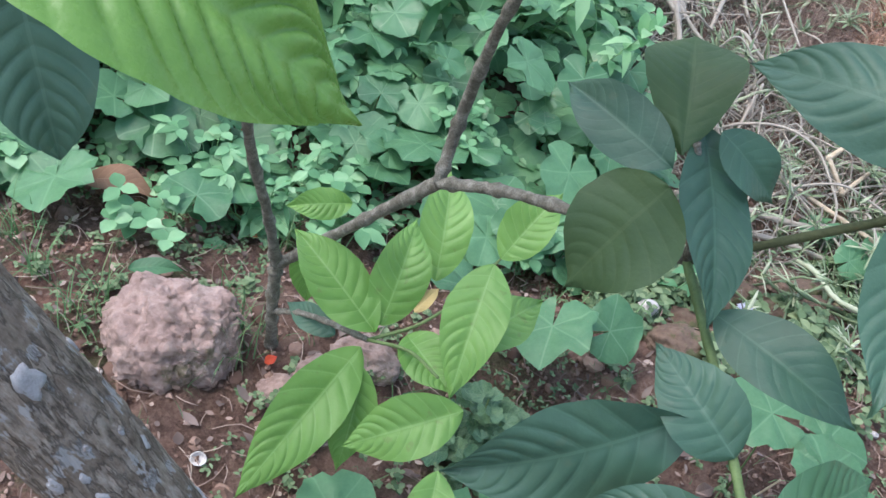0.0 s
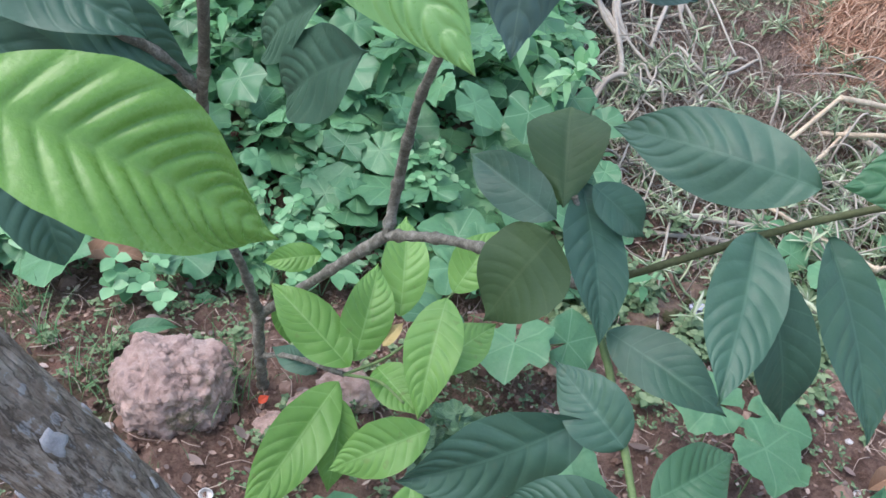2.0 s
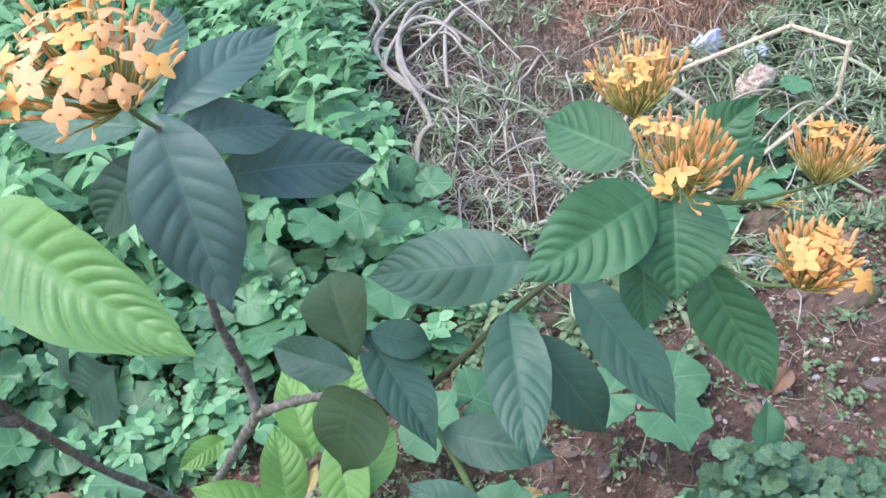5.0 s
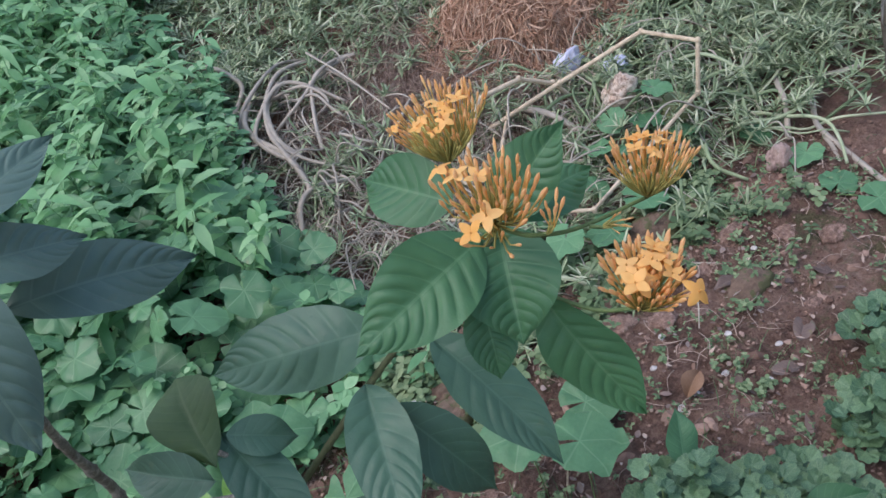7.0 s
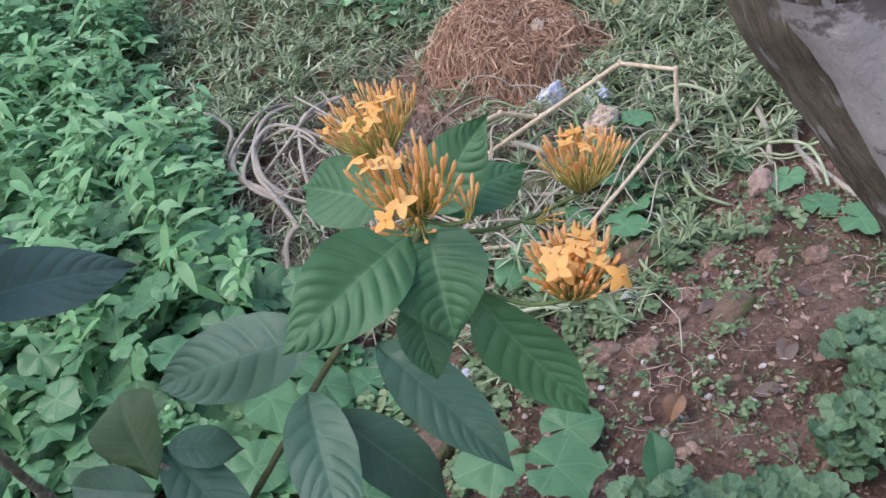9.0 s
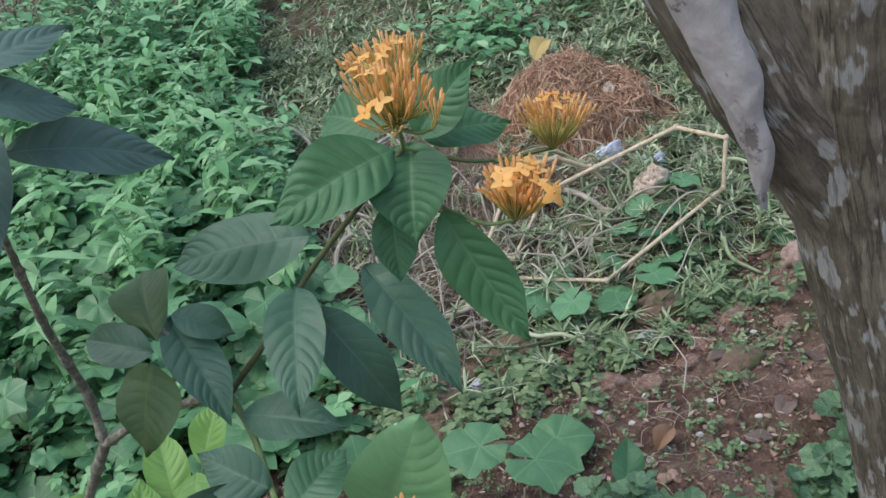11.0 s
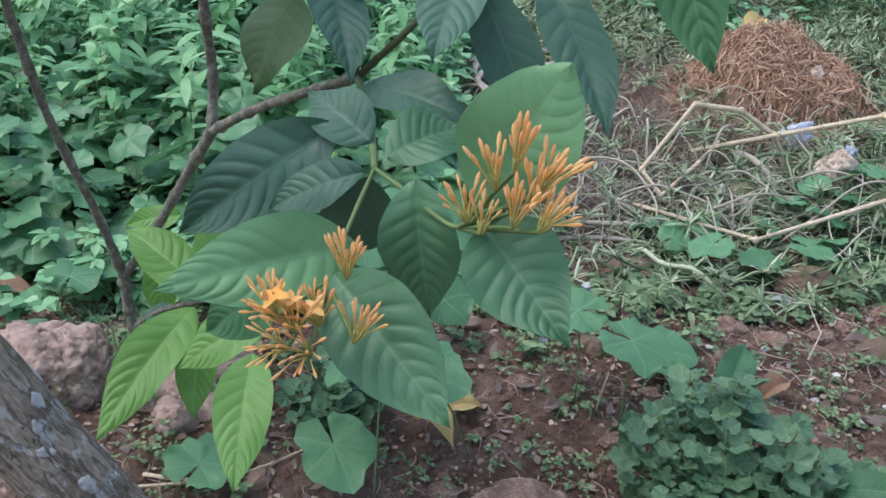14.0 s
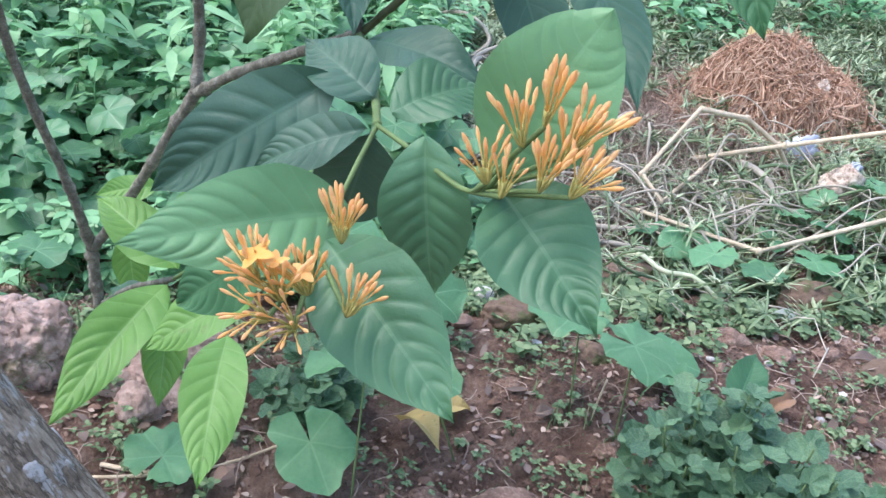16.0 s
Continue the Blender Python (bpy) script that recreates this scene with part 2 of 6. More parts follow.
SEEDLING = island_material("seedling_leaf", ((0.1, (0.075, 0.13, 0.06)), (0.5, (0.15, 0.23, 0.11)), (0.95, (0.30, 0.38, 0.20))), 0.6, 0.2)
SCALLOP = blade_material("scalloped_blade", (0.055, 0.13, 0.075), (0.21, 0.35, 0.175), (0.25, 0.40, 0.22), 0.42, 0.15, veins=5.0, slant=0.6, vein_mix=0.3)
GRASS = island_material("grass_blade", ((0.1, (0.07, 0.17, 0.06)), (0.6, (0.15, 0.28, 0.12)), (0.95, (0.30, 0.36, 0.18))), 0.55, 0.2)
SUCCULENT = island_material("pale_creeper", ((0.1, (0.08, 0.118, 0.055)), (0.45, (0.205, 0.28, 0.145)), (0.75, (0.37, 0.435, 0.265)), (0.95, (0.60, 0.61, 0.45))), 0.5, 0.08)
DRY = island_material("dry_creeper", ((0.1, (0.13, 0.108, 0.083)), (0.5, (0.345, 0.302, 0.245)), (0.95, (0.60, 0.56, 0.465))), 0.65)
FLAKE = island_material("dry_flake", ((0.1, (0.085, 0.06, 0.05)), (0.5, (0.19, 0.14, 0.12)), (0.95, (0.36, 0.29, 0.25))), 0.75)
BROWN = island_material("dead_grass", ((0.1, (0.15, 0.10, 0.076)), (0.5, (0.34, 0.245, 0.197)), (0.95, (0.53, 0.425, 0.345))), 0.8)
NEEDLE = island_material("rust_needles", ((0.05, (0.15, 0.075, 0.045)), (0.45, (0.38, 0.22, 0.14)), (0.95, (0.66, 0.48, 0.35))), 0.65)
STRAW = rough_material("straw", ((0.34, (0.36, 0.27, 0.18)), (0.5, (0.55, 0.45, 0.32)), (0.66, (0.72, 0.62, 0.46))), 0.7, 25.0, 90.0, 0.003)
SOIL = ground_material()
CLOD = rough_material("dry_clay", ((0.32, (0.25, 0.17, 0.14)), (0.48, (0.47, 0.335, 0.285)), (0.64, (0.66, 0.515, 0.45))), 0.95, 9.0, 70.0, 0.02, (0.22, 0.19, 0.11), 6.0, 0.57)
ROCK = rough_material("brown_stone", ((0.3, (0.09, 0.06, 0.045)), (0.5, (0.18, 0.125, 0.09)), (0.7, (0.30, 0.22, 0.165))), 0.85, 12.0, 70.0, 0.008, (0.085, 0.10, 0.04), 12.0, 0.50)
def bark_material(name, stops, lichen, scale, stretch, depth, blotch, at):
    """Bark: long fine fissures that run up the trunk, flaking mottled ridges and pale blotches of lichen."""
    m, nt, bsdf, nodes, links = shader(name)
    tc = nodes.new("ShaderNodeTexCoord")
    mp = nodes.new("ShaderNodeMapping")
    mp.inputs["Scale"].default_value = (1, stretch, 1)
    links.new(tc.outputs["UV"], mp.inputs["Vector"])
    ridge = noise_at(nt, mp.outputs[0], scale, 6.0, 0.62)
    gap = maths(nt, "ABSOLUTE", maths(nt, "SUBTRACT", ridge.outputs["Fac"], 0.5))
    crack = ramp(nt, gap, ((0.0, (0, 0, 0)), (0.035, (1, 1, 1))))
    fine = noise_at(nt, mp.outputs[0], scale * 4.0, 6.0, 0.7)
    a = noise_at(nt, tc.outputs["Object"], 24.0, 8.0, 0.7)
    v = maths(nt, "ADD", maths(nt, "MULTIPLY", a.outputs["Fac"], 0.45), maths(nt, "ADD", maths(nt, "MULTIPLY", ridge.outputs["Fac"], 0.25), maths(nt, "MULTIPLY", fine.outputs["Fac"], 0.3)))
    col = ramp(nt, v, stops).outputs[0]
    mp2 = nodes.new("ShaderNodeMapping")
    mp2.inputs["Scale"].default_value = (1, 0.55, 1)
    links.new(tc.outputs["UV"], mp2.inputs["Vector"])
    spread_of = maths(nt, "ADD", maths(nt, "MULTIPLY", noise_at(nt, mp2.outputs[0], blotch, 3.0, 0.6).outputs["Fac"], 0.75), maths(nt, "MULTIPLY", fine.outputs["Fac"], 0.25))
    spot = ramp(nt, spread_of, ((at, (0, 0, 0)), (at + 0.025, (1, 1, 1))))
    col = mix(nt, maths(nt, "MULTIPLY", spot.outputs[0], 0.8), col, lichen)
    col = mix(nt, maths(nt, "MULTIPLY", maths(nt, "SUBTRACT", 1.0, crack.outputs[0]), depth), col, (0.035, 0.03, 0.025))
    links.new(col, bsdf.inputs["Base Color"])
    bsdf.inputs["Roughness"].default_value = 0.9
    bsdf.inputs["Specular IOR Level"].default_value = 0.2
    h = maths(nt, "ADD", maths(nt, "MULTIPLY", crack.outputs[0], 0.3), maths(nt, "ADD", a.outputs["Fac"], maths(nt, "ADD", fine.outputs["Fac"], ridge.outputs["Fac"])))
    bump(nt, h, 0.9, 0.007, bsdf)
    return m


BARK = bark_material("lichened_bark", ((0.38, (0.145, 0.112, 0.084)), (0.5, (0.295, 0.242, 0.19)), (0.6, (0.46, 0.40, 0.335))), (0.47, 0.46, 0.45), 55.0, 0.2, 0.6, 42.0, 0.56)
LICHEN = rough_material("pale_lichen", ((0.35, (0.27, 0.265, 0.265)), (0.65, (0.47, 0.465, 0.465))), 0.95, 60.0, 200.0, 0.002, (0.22, 0.20, 0.175), 45.0, 0.55)
BARK_DARK = bark_material("olive_bark", ((0.38, (0.11, 0.095, 0.072)), (0.5, (0.205, 0.178, 0.14)), (0.62, (0.32, 0.285, 0.235))), (0.46, 0.46, 0.45), 48.0, 0.11, 0.45, 26.0, 0.54)
BARE = rough_material("bare_grey_wood", ((0.25, (0.10, 0.09, 0.085)), (0.4, (0.33, 0.31, 0.31)), (0.7, (0.52, 0.50, 0.50))), 0.8, 12.0, 70.0, 0.003, (0.12, 0.105, 0.10), 22.0, 0.565)
TWIG = rough_material("brown_twig", ((0.34, (0.078, 0.075, 0.056)), (0.5, (0.20, 0.19, 0.152)), (0.62, (0.38, 0.372, 0.318))), 0.85, 70.0, 220.0, 0.006)
SHOOT = rough_material("green_shoot", ((0.3, (0.085, 0.135, 0.05)), (0.7, (0.18, 0.26, 0.10))), 0.6, 40.0, 160.0, 0.001)
GREEN_TWIG = rough_material("green_brown_twig", ((0.3, (0.05, 0.062, 0.03)), (0.7, (0.13, 0.145, 0.07))), 0.7, 40.0, 160.0, 0.002)
BUD = petal_material("orange_bud", (0.90, 0.56, 0.19), (0.95, 0.74, 0.38), 0.45, foot=(0.72, 0.52, 0.16), tip=(0.88, 0.54, 0.28))
STALKLET = rough_material("yellow_green_stalklet", ((0.3, (0.27, 0.29, 0.09)), (0.7, (0.52, 0.43, 0.14))), 0.6, 60.0, 160.0, 0.001)
PETAL = petal_material("yellow_orange_petal", (0.88, 0.47, 0.11), (0.94, 0.60, 0.22), 0.35)
PEACH = petal_material("faded_petal", (0.80, 0.42, 0.16), (0.88, 0.58, 0.30), 0.3)
YELLOWED = blade_material("yellowed_blade", (0.42, 0.30, 0.10), (0.62, 0.48, 0.20), (0.66, 0.55, 0.30), 0.6, 0.25, spots=0.4)
DEAD = blade_material("dead_brown_blade", (0.17, 0.095, 0.055), (0.33, 0.20, 0.12), (0.38, 0.26, 0.17), 0.75, 0.1, spots=0.3)
GREYED = blade_material("greyed_blade", (0.09, 0.06, 0.048), (0.21, 0.155, 0.13), (0.24, 0.185, 0.16), 0.65, 0.05, spots=0.6)
EARTH = rough_material("red_earth", ((0.36, (0.10, 0.06, 0.046)), (0.5, (0.26, 0.17, 0.13)), (0.64, (0.46, 0.325, 0.265))), 0.95, 22.0, 90.0, 0.01, (0.10, 0.095, 0.045), 9.0, 0.58)
PALE = blade_material("bleached_blade", (0.30, 0.34, 0.29), (0.45, 0.48, 0.43), (0.5, 0.52, 0.47), 0.6, 0.2, spots=0.3)
PLASTIC = rough_material("crumpled_plastic", ((0.3, (0.36, 0.38, 0.55)), (0.7, (0.72, 0.73, 0.80))), 0.3, 40.0, 60.0, 0.004)
SHELL = rough_material("chalky_white", ((0.36, (0.34, 0.31, 0.29)), (0.6, (0.74, 0.71, 0.67))), 0.7, 30.0, 80.0, 0.002, (0.10, 0.09, 0.09), 60.0, 0.62)
FRUIT = rough_material("green_fruit_skin", ((0.3, (0.12, 0.14, 0.06)), (0.7, (0.26, 0.27, 0.135))), 0.5, 14.0, 50.0, 0.002, (0.22, 0.15, 0.09), 14.0, 0.54)
HUSK = rough_material("broken_husk", ((0.38, (0.17, 0.10, 0.07)), (0.5, (0.60, 0.48, 0.38)), (0.62, (0.82, 0.74, 0.64))), 0.8, 22.0, 60.0, 0.006)
CRUMB = island_material("soil_crumb", ((0.1, (0.085, 0.05, 0.037)), (0.5, (0.20, 0.125, 0.093)), (0.95, (0.40, 0.28, 0.22))), 0.95, scale=60.0)
RED = petal_material("red_petal", (0.62, 0.07, 0.03), (0.75, 0.13, 0.05), foot=(0.62, 0.09, 0.03))

# ---- mesh helpers ----
rng = np.random.default_rng(7)


def mesh_of(name, verts, faces, materials, uvs=None, smooth=True, slots=None):
    me = bpy.data.meshes.new(name)
    me.from_pydata([tuple(map(float, v)) for v in verts], [], [tuple(map(int, f)) for f in faces])
    for m in materials if isinstance(materials, (list, tuple)) else [materials]:
        me.materials.append(m)
    if uvs is not None:
        layer = me.uv_layers.new(name="UVMap")
        loops = np.zeros(len(me.loops), dtype=np.int32)
        me.loops.foreach_get("vertex_index", loops)
        layer.data.foreach_set("uv", np.asarray(uvs, dtype=np.float32)[loops].ravel())
    if slots is not None:
        me.polygons.foreach_set("material_index", np.asarray(slots, dtype=np.int32))
    me.polygons.foreach_set("use_smooth", [smooth] * len(me.polygons))
    me.update()
    return me


def part(name, me, parent, label="", m=None):
    ob = new(name, me)
    ob.parent = parent
    if m is not None:
        ob.matrix_basis = m
    return tagged(ob, label)


def thing(name, label, category, at=(0, 0, 0), group="", kind=""):
    ob = new(name)
    ob.location = at
    ob.empty_display_size = 0.02
    return tagged(ob, label, category, group, kind)


def curve_points(pts, n):
    """A smooth line through the given points, in n steps."""
    p = np.array(pts, float)
    p = np.vstack([2 * p[0] - p[1], p, 2 * p[-1] - p[-2]])
    t = np.linspace(0, len(p) - 3, n)
    i = np.minimum(t.astype(int), len(p) - 4)
    f = (t - i)[:, None]
    a, b, c, d = p[i], p[i + 1], p[i + 2], p[i + 3]
    return 0.5 * (2 * b + (c - a) * f + (2 * a - 5 * b + 4 * c - d) * f * f + (3 * b - a - 3 * c + d) * f ** 3)


def tube(pts, radii, sides=8, n=None, wobble=0.0, smooth_line=True):
    """Vertices and faces of a closed tube along a line."""
    line = curve_points(pts, n or 4 * len(pts)) if smooth_line else np.array(pts, float)
    n = len(line)
    rad = np.interp(np.linspace(0, 1, n), np.linspace(0, 1, len(radii)), radii)
    tang = np.gradient(line, axis=0)
    tang /= np.linalg.norm(tang, axis=1)[:, None] + 1e-9
    ref = np.zeros(3)
    ref[int(np.argmin(np.abs(tang).max(axis=0)))] = 1.0
    side = np.cross(tang, ref)
    side /= np.linalg.norm(side, axis=1)[:, None] + 1e-9
    up = np.cross(side, tang)
    a = np.arange(sides) * 2 * math.pi / sides
    r = rad[:, None, None] * (1 + wobble * rng.normal(size=(n, sides, 1))) if wobble else rad[:, None, None]
    ring = line[:, None, :] + r * (np.cos(a)[None, :, None] * side[:, None, :] + np.sin(a)[None, :, None] * up[:, None, :])
    v = np.vstack([ring.reshape(-1, 3), line[:1], line[-1:]])
    f = [(k * sides + j, k * sides + (j + 1) % sides, (k + 1) * sides + (j + 1) % sides, (k + 1) * sides + j) for k in range(n - 1) for j in range(sides)]
    f += [(n * sides, (j + 1) % sides, j) for j in range(sides)]
    f += [(n * sides + 1, (n - 1) * sides + j, (n - 1) * sides + (j + 1) % sides) for j in range(sides)]
    return v, f


class Heap:
    """Many small pieces joined into one mesh."""

    def __init__(self):
        self.v, self.f, self.n = [], [], 0

    def add(self, v, f):
        self.v.append(np.asarray(v, float))
        self.f += [tuple(i + self.n for i in face) for face in f]
        self.n += len(v)

    def make(self, name, material, label, category, smooth=True):
        ob = new(name, mesh_of(name, np.vstack(self.v), self.f, material, smooth=smooth))
        return tagged(ob, label, category, kind="stuff")


def turn_to(direction, up=(0, 0, 1)):
    """Rotation whose x runs along direction and whose z leans to up."""
    x = Vector(direction).normalized()
    y = Vector(up).cross(x)
    y = y.normalized() if y.length > 1e-4 else x.orthogonal().normalized()
    z = x.cross(y)
    return Matrix((x, y, z)).transposed()


# ---- ground ----


def ground_height(x, y):
    h = 0.035 * noise.noise((x * 1.7, y * 1.7, 0.3)) + 0.02 * noise.noise((x * 5, y * 5, 1.7)) + 0.021 * noise.noise((x * 14, y * 14, 4.1)) + 0.013 * noise.noise((x * 37, y * 37, 2.2)) + 0.006 * noise.noise((x * 71, y * 71, 6.2))
    near = max(0.0, min(1.0, (1.42 - y) / 0.35))
    right = max(0.0, min(1.0, (x - 1.55) / 0.4)) * max(0.0, min(1.0, (y - 1.3) / 0.3))
    return h + 0.01 + 0.085 * near * near * (3 - 2 * near) + 0.07 * right


def spread(lo, hi, step, reach):
    """Grid lines: close in the middle, ever wider outwards."""
    outs, s = [], step
    while not outs or outs[-1] < reach:
        s *= 1.35
        outs.append((outs[-1] if outs else 0) + s)
    return [lo - o for o in reversed(outs)] + list(np.arange(lo, hi, step)) + [hi + o for o in outs]


def build_ground():
    xs, ys = spread(-1.0, 2.6, 0.013, 60), spread(0.2, 2.2, 0.013, 60)
    verts = [(x, y, ground_height(x, y) if abs(x) < 8 and abs(y) < 9 else 0.02) for y in ys for x in xs]
    w = len(xs)
    faces = [(j * w + i, j * w + i + 1, (j + 1) * w + i + 1, (j + 1) * w + i) for j in range(len(ys) - 1) for i in range(w - 1)]
    ob = new("ground", mesh_of("ground", verts, faces, SOIL))
    tagged(ob, "reddish-brown bare garden soil, crumbly, with mossy patches", "ground", kind="structure")


build_ground()

# ---- trees ----


def trunk_mesh(name, pts, radii, around, along, plate, deep, materials, bare=None):
    """A trunk whose bark is broken into raised plates with furrows between them."""
    line = curve_points(pts, along)
    rad = np.interp(np.linspace(0, 1, along), np.linspace(0, 1, len(radii)), radii)
    verts, faces, slots, uvs = [], [], [], []
    run = 0.0
    for k in range(along):
        run += float(np.linalg.norm(line[k] - line[max(k - 1, 0)]))
        t = line[min(k + 1, along - 1)] - line[max(k - 1, 0)]
        rot = np.array(turn_to(t, (0.3, 1, 0)))
        for j in range(around):
            a = 2 * math.pi * j / around
            d = rot @ np.array([0, math.cos(a), math.sin(a)])
            p = line[k] + d * rad[k]
            girth = abs(a - math.pi) * rad[k]
            uvs.append((girth, run))
            q = Vector((math.cos(a) * rad[k] * plate, math.sin(a) * rad[k] * plate, run * plate * 0.13)) + 0.35 * noise.noise_vector(Vector(p) * 22)
            furrow = min(1.0, abs(noise.noise(q) + 0.4 * noise.noise(q * 2.3)) * 4.0)
            lump = noise.fractal(Vector(p) * 16, 1.0, 2.0, 3)
            verts.append(line[k] + d * (rad[k] * (1 + 0.06 * noise.noise(Vector(p) * 7)) + deep * (furrow - 0.5) + deep * 0.5 * lump))
    for k in range(along - 1):
        for j in range(around):
            faces.append((k * around + j, k * around + (j + 1) % around, (k + 1) * around + (j + 1) % around, (k + 1) * around + j))
            slots.append(1 if bare and bare(k / along, j / around) else 0)
    verts += [line[0], line[-1]]
    uvs += [(0, 0), (0, run)]
    n = along * around
    faces += [(n, (j + 1) % around, j) for j in range(around)] + [(n + 1, n - around + j, n - around + (j + 1) % around) for j in range(around)]
    slots += [0] * (2 * around)
    return mesh_of(name, verts, faces, materials, uvs, slots=slots)


leaning_tree = thing("tree", "tree trunk with furrowed grey bark and pale lichen, leaning", "tree", (0.2, 0.41, 0.0))


def under(parent):
    """Places meshes that are written in world metres under a thing."""
    return Matrix.Translation(-Vector(parent.location))


part("trunk", trunk_mesh("trunk", [(0.235, 0.40, -0.02), (0.165, 0.415, 0.10), (-0.01, 0.45, 0.40), (-0.185, 0.485, 0.70), (-0.36, 0.50, 1.02), (-0.60, 0.42, 1.6), (-0.9, 0.25, 2.6)],
     [0.066, 0.060, 0.058, 0.056, 0.054, 0.052, 0.048], 160, 560, 62.0, 0.0028, [BARK]), leaning_tree, m=under(leaning_tree))

TRUNK_LINE = curve_points([(0.235, 0.40, -0.02), (0.165, 0.415, 0.10), (-0.01, 0.45, 0.40), (-0.185, 0.485, 0.70), (-0.36, 0.50, 1.02)], 200)


def lichen_patch(k, angle, size, seed):
    """A thin irregular crust that clings to the round of the trunk."""
    p, t = TRUNK_LINE[k], TRUNK_LINE[k + 1] - TRUNK_LINE[k - 1]
    rot = np.array(turn_to(t, (0.3, 1, 0)))
    r = 0.0612 - 0.004 * k / 200
    verts = []
    for ring, lift in ((0.0, 0.0016), (0.6, 0.0015), (0.9, 0.0010), (1.0, -0.003)):
        for j in range(20 if ring else 1):
            b = 2 * math.pi * j / 20
            q = size * ring * (1 + 0.55 * noise.noise((math.cos(b) * 1.1, math.sin(b) * 1.1, seed)) + 0.3 * noise.noise((math.cos(b) * 3, math.sin(b) * 3, seed)))
            a = angle + 0.8 * q * math.sin(b) / r
            d = rot @ np.array([0, math.cos(a), math.sin(a)])
            verts.append(p + t / np.linalg.norm(t) * (1.25 * q * math.cos(b)) + d * (r + lift))
    faces = [(0, 1 + j, 1 + (j + 1) % 20) for j in range(20)]
    faces += [(1 + 20 * i + j, 21 + 20 * i + j, 21 + 20 * i + (j + 1) % 20, 1 + 20 * i + (j + 1) % 20) for i in range(2) for j in range(20)]
    part("lichen", mesh_of("lichen", verts, faces, LICHEN), leaning_tree, "thin pale grey lichen crust", under(leaning_tree))


for i in range(100):
    lichen_patch(int(rng.integers(12, 185)), rng.uniform(0, 6.28), 0.0045 + 0.014 * rng.random() ** 2.2, i * 3.7)
tendril = []
for k, a in ((132, 3.5), (127, 3.25), (122, 3.45), (117, 3.1), (112, 2.95), (106, 3.15), (100, 3.05)):
    rot = np.array(turn_to(TRUNK_LINE[k + 1] - TRUNK_LINE[k - 1], (0.3, 1, 0)))
    tendril.append(tuple(TRUNK_LINE[k] + rot @ np.array([0, math.cos(a), math.sin(a)]) * 0.0625))
v, f = tube(tendril, [0.0014, 0.0012, 0.0009], 6, 40, 0.1)
part("tendril", mesh_of("tendril", v, f, STRAW), leaning_tree, "thin dry tendril clinging to the bark", under(leaning_tree))

bare_tree = thing("tree", "tree trunk with olive-brown bark and a strip of bare grey wood", "tree", (1.2, -0.12, 0.0))
part("trunk", trunk_mesh("trunk", [(1.22, -0.13, -0.08), (1.205, -0.127, 0.1), (1.015, -0.072, 0.96), (0.92, -0.036, 1.34), (0.885, -0.034, 1.55), (0.86, -0.03, 1.85), (0.9, -0.05, 2.6)],
     [0.085, 0.07, 0.058, 0.056, 0.062, 0.055, 0.05], 110, 420, 40.0, 0.003, [BARK_DARK]), bare_tree, m=under(bare_tree))
part("branch_stub", trunk_mesh("branch_stub", [(0.915, -0.036, 1.30), (0.856, -0.002, 1.45), (0.787, 0.04, 1.60), (0.762, 0.052, 1.66)], [0.036, 0.057, 0.056, 0.044], 80, 120, 30.0, 0.003, [BARK_DARK]),
     bare_tree, "rounded stub of a branch with dark bark", m=under(bare_tree))


def bare_strip():
    """Grey wood laid bare where the bark has come away: a tapering shell on the trunk's side."""
    axis = curve_points([(0.868, -0.016, 1.362), (0.856, -0.006, 1.41), (0.833, 0.009, 1.475), (0.797, 0.030, 1.56), (0.769, 0.045, 1.62)], 60)
    verts, faces = [], []
    for k, p in enumerate(axis):
        s = k / 59
        wide = 0.02 + 0.60 * s ** 0.9 + 0.05 * noise.noise((s * 9, 1, 2))
        shift = 0.10 * noise.noise((s * 6, 5, 2)) + 0.54 * s
        for j in range(17):
            a = math.atan2(-0.36, -0.93) + shift + wide * (j / 8 - 1)
            r = 0.0645 - 0.008 * abs(j / 8 - 1) ** 3 + 0.002 * noise.noise((s * 20, j * 0.4, 3)) + 0.002 * math.sin(s * 3.1)
            verts.append((p[0] + r * math.cos(a), p[1] + r * math.sin(a), p[2]))
    faces = [(k * 17 + j, k * 17 + j + 1, k * 17 + 18 + j, k * 17 + 17 + j) for k in range(59) for j in range(16)]
    part("bare_wood", mesh_of("bare_wood", verts, faces, BARE), bare_tree, "strip of bare grey weathered wood", under(bare_tree))


bare_strip()
v, f = tube([(0.80, 0.0, 1.56), (0.775, -0.015, 1.57), (0.76, -0.022, 1.575)], [0.012, 0.013, 0.007], 10, 8, 0.03)
part("knot", mesh_of("knot", v, f, ROCK), bare_tree, "small reddish-brown knot", under(bare_tree))

# ---- flowering shrub ----
shrub = thing("flowering_shrub", "tall leggy shrub with large ribbed leaves and orange flower clusters", "shrub", (0.025, 1.01, 0.05))
at_shrub = under(shrub)


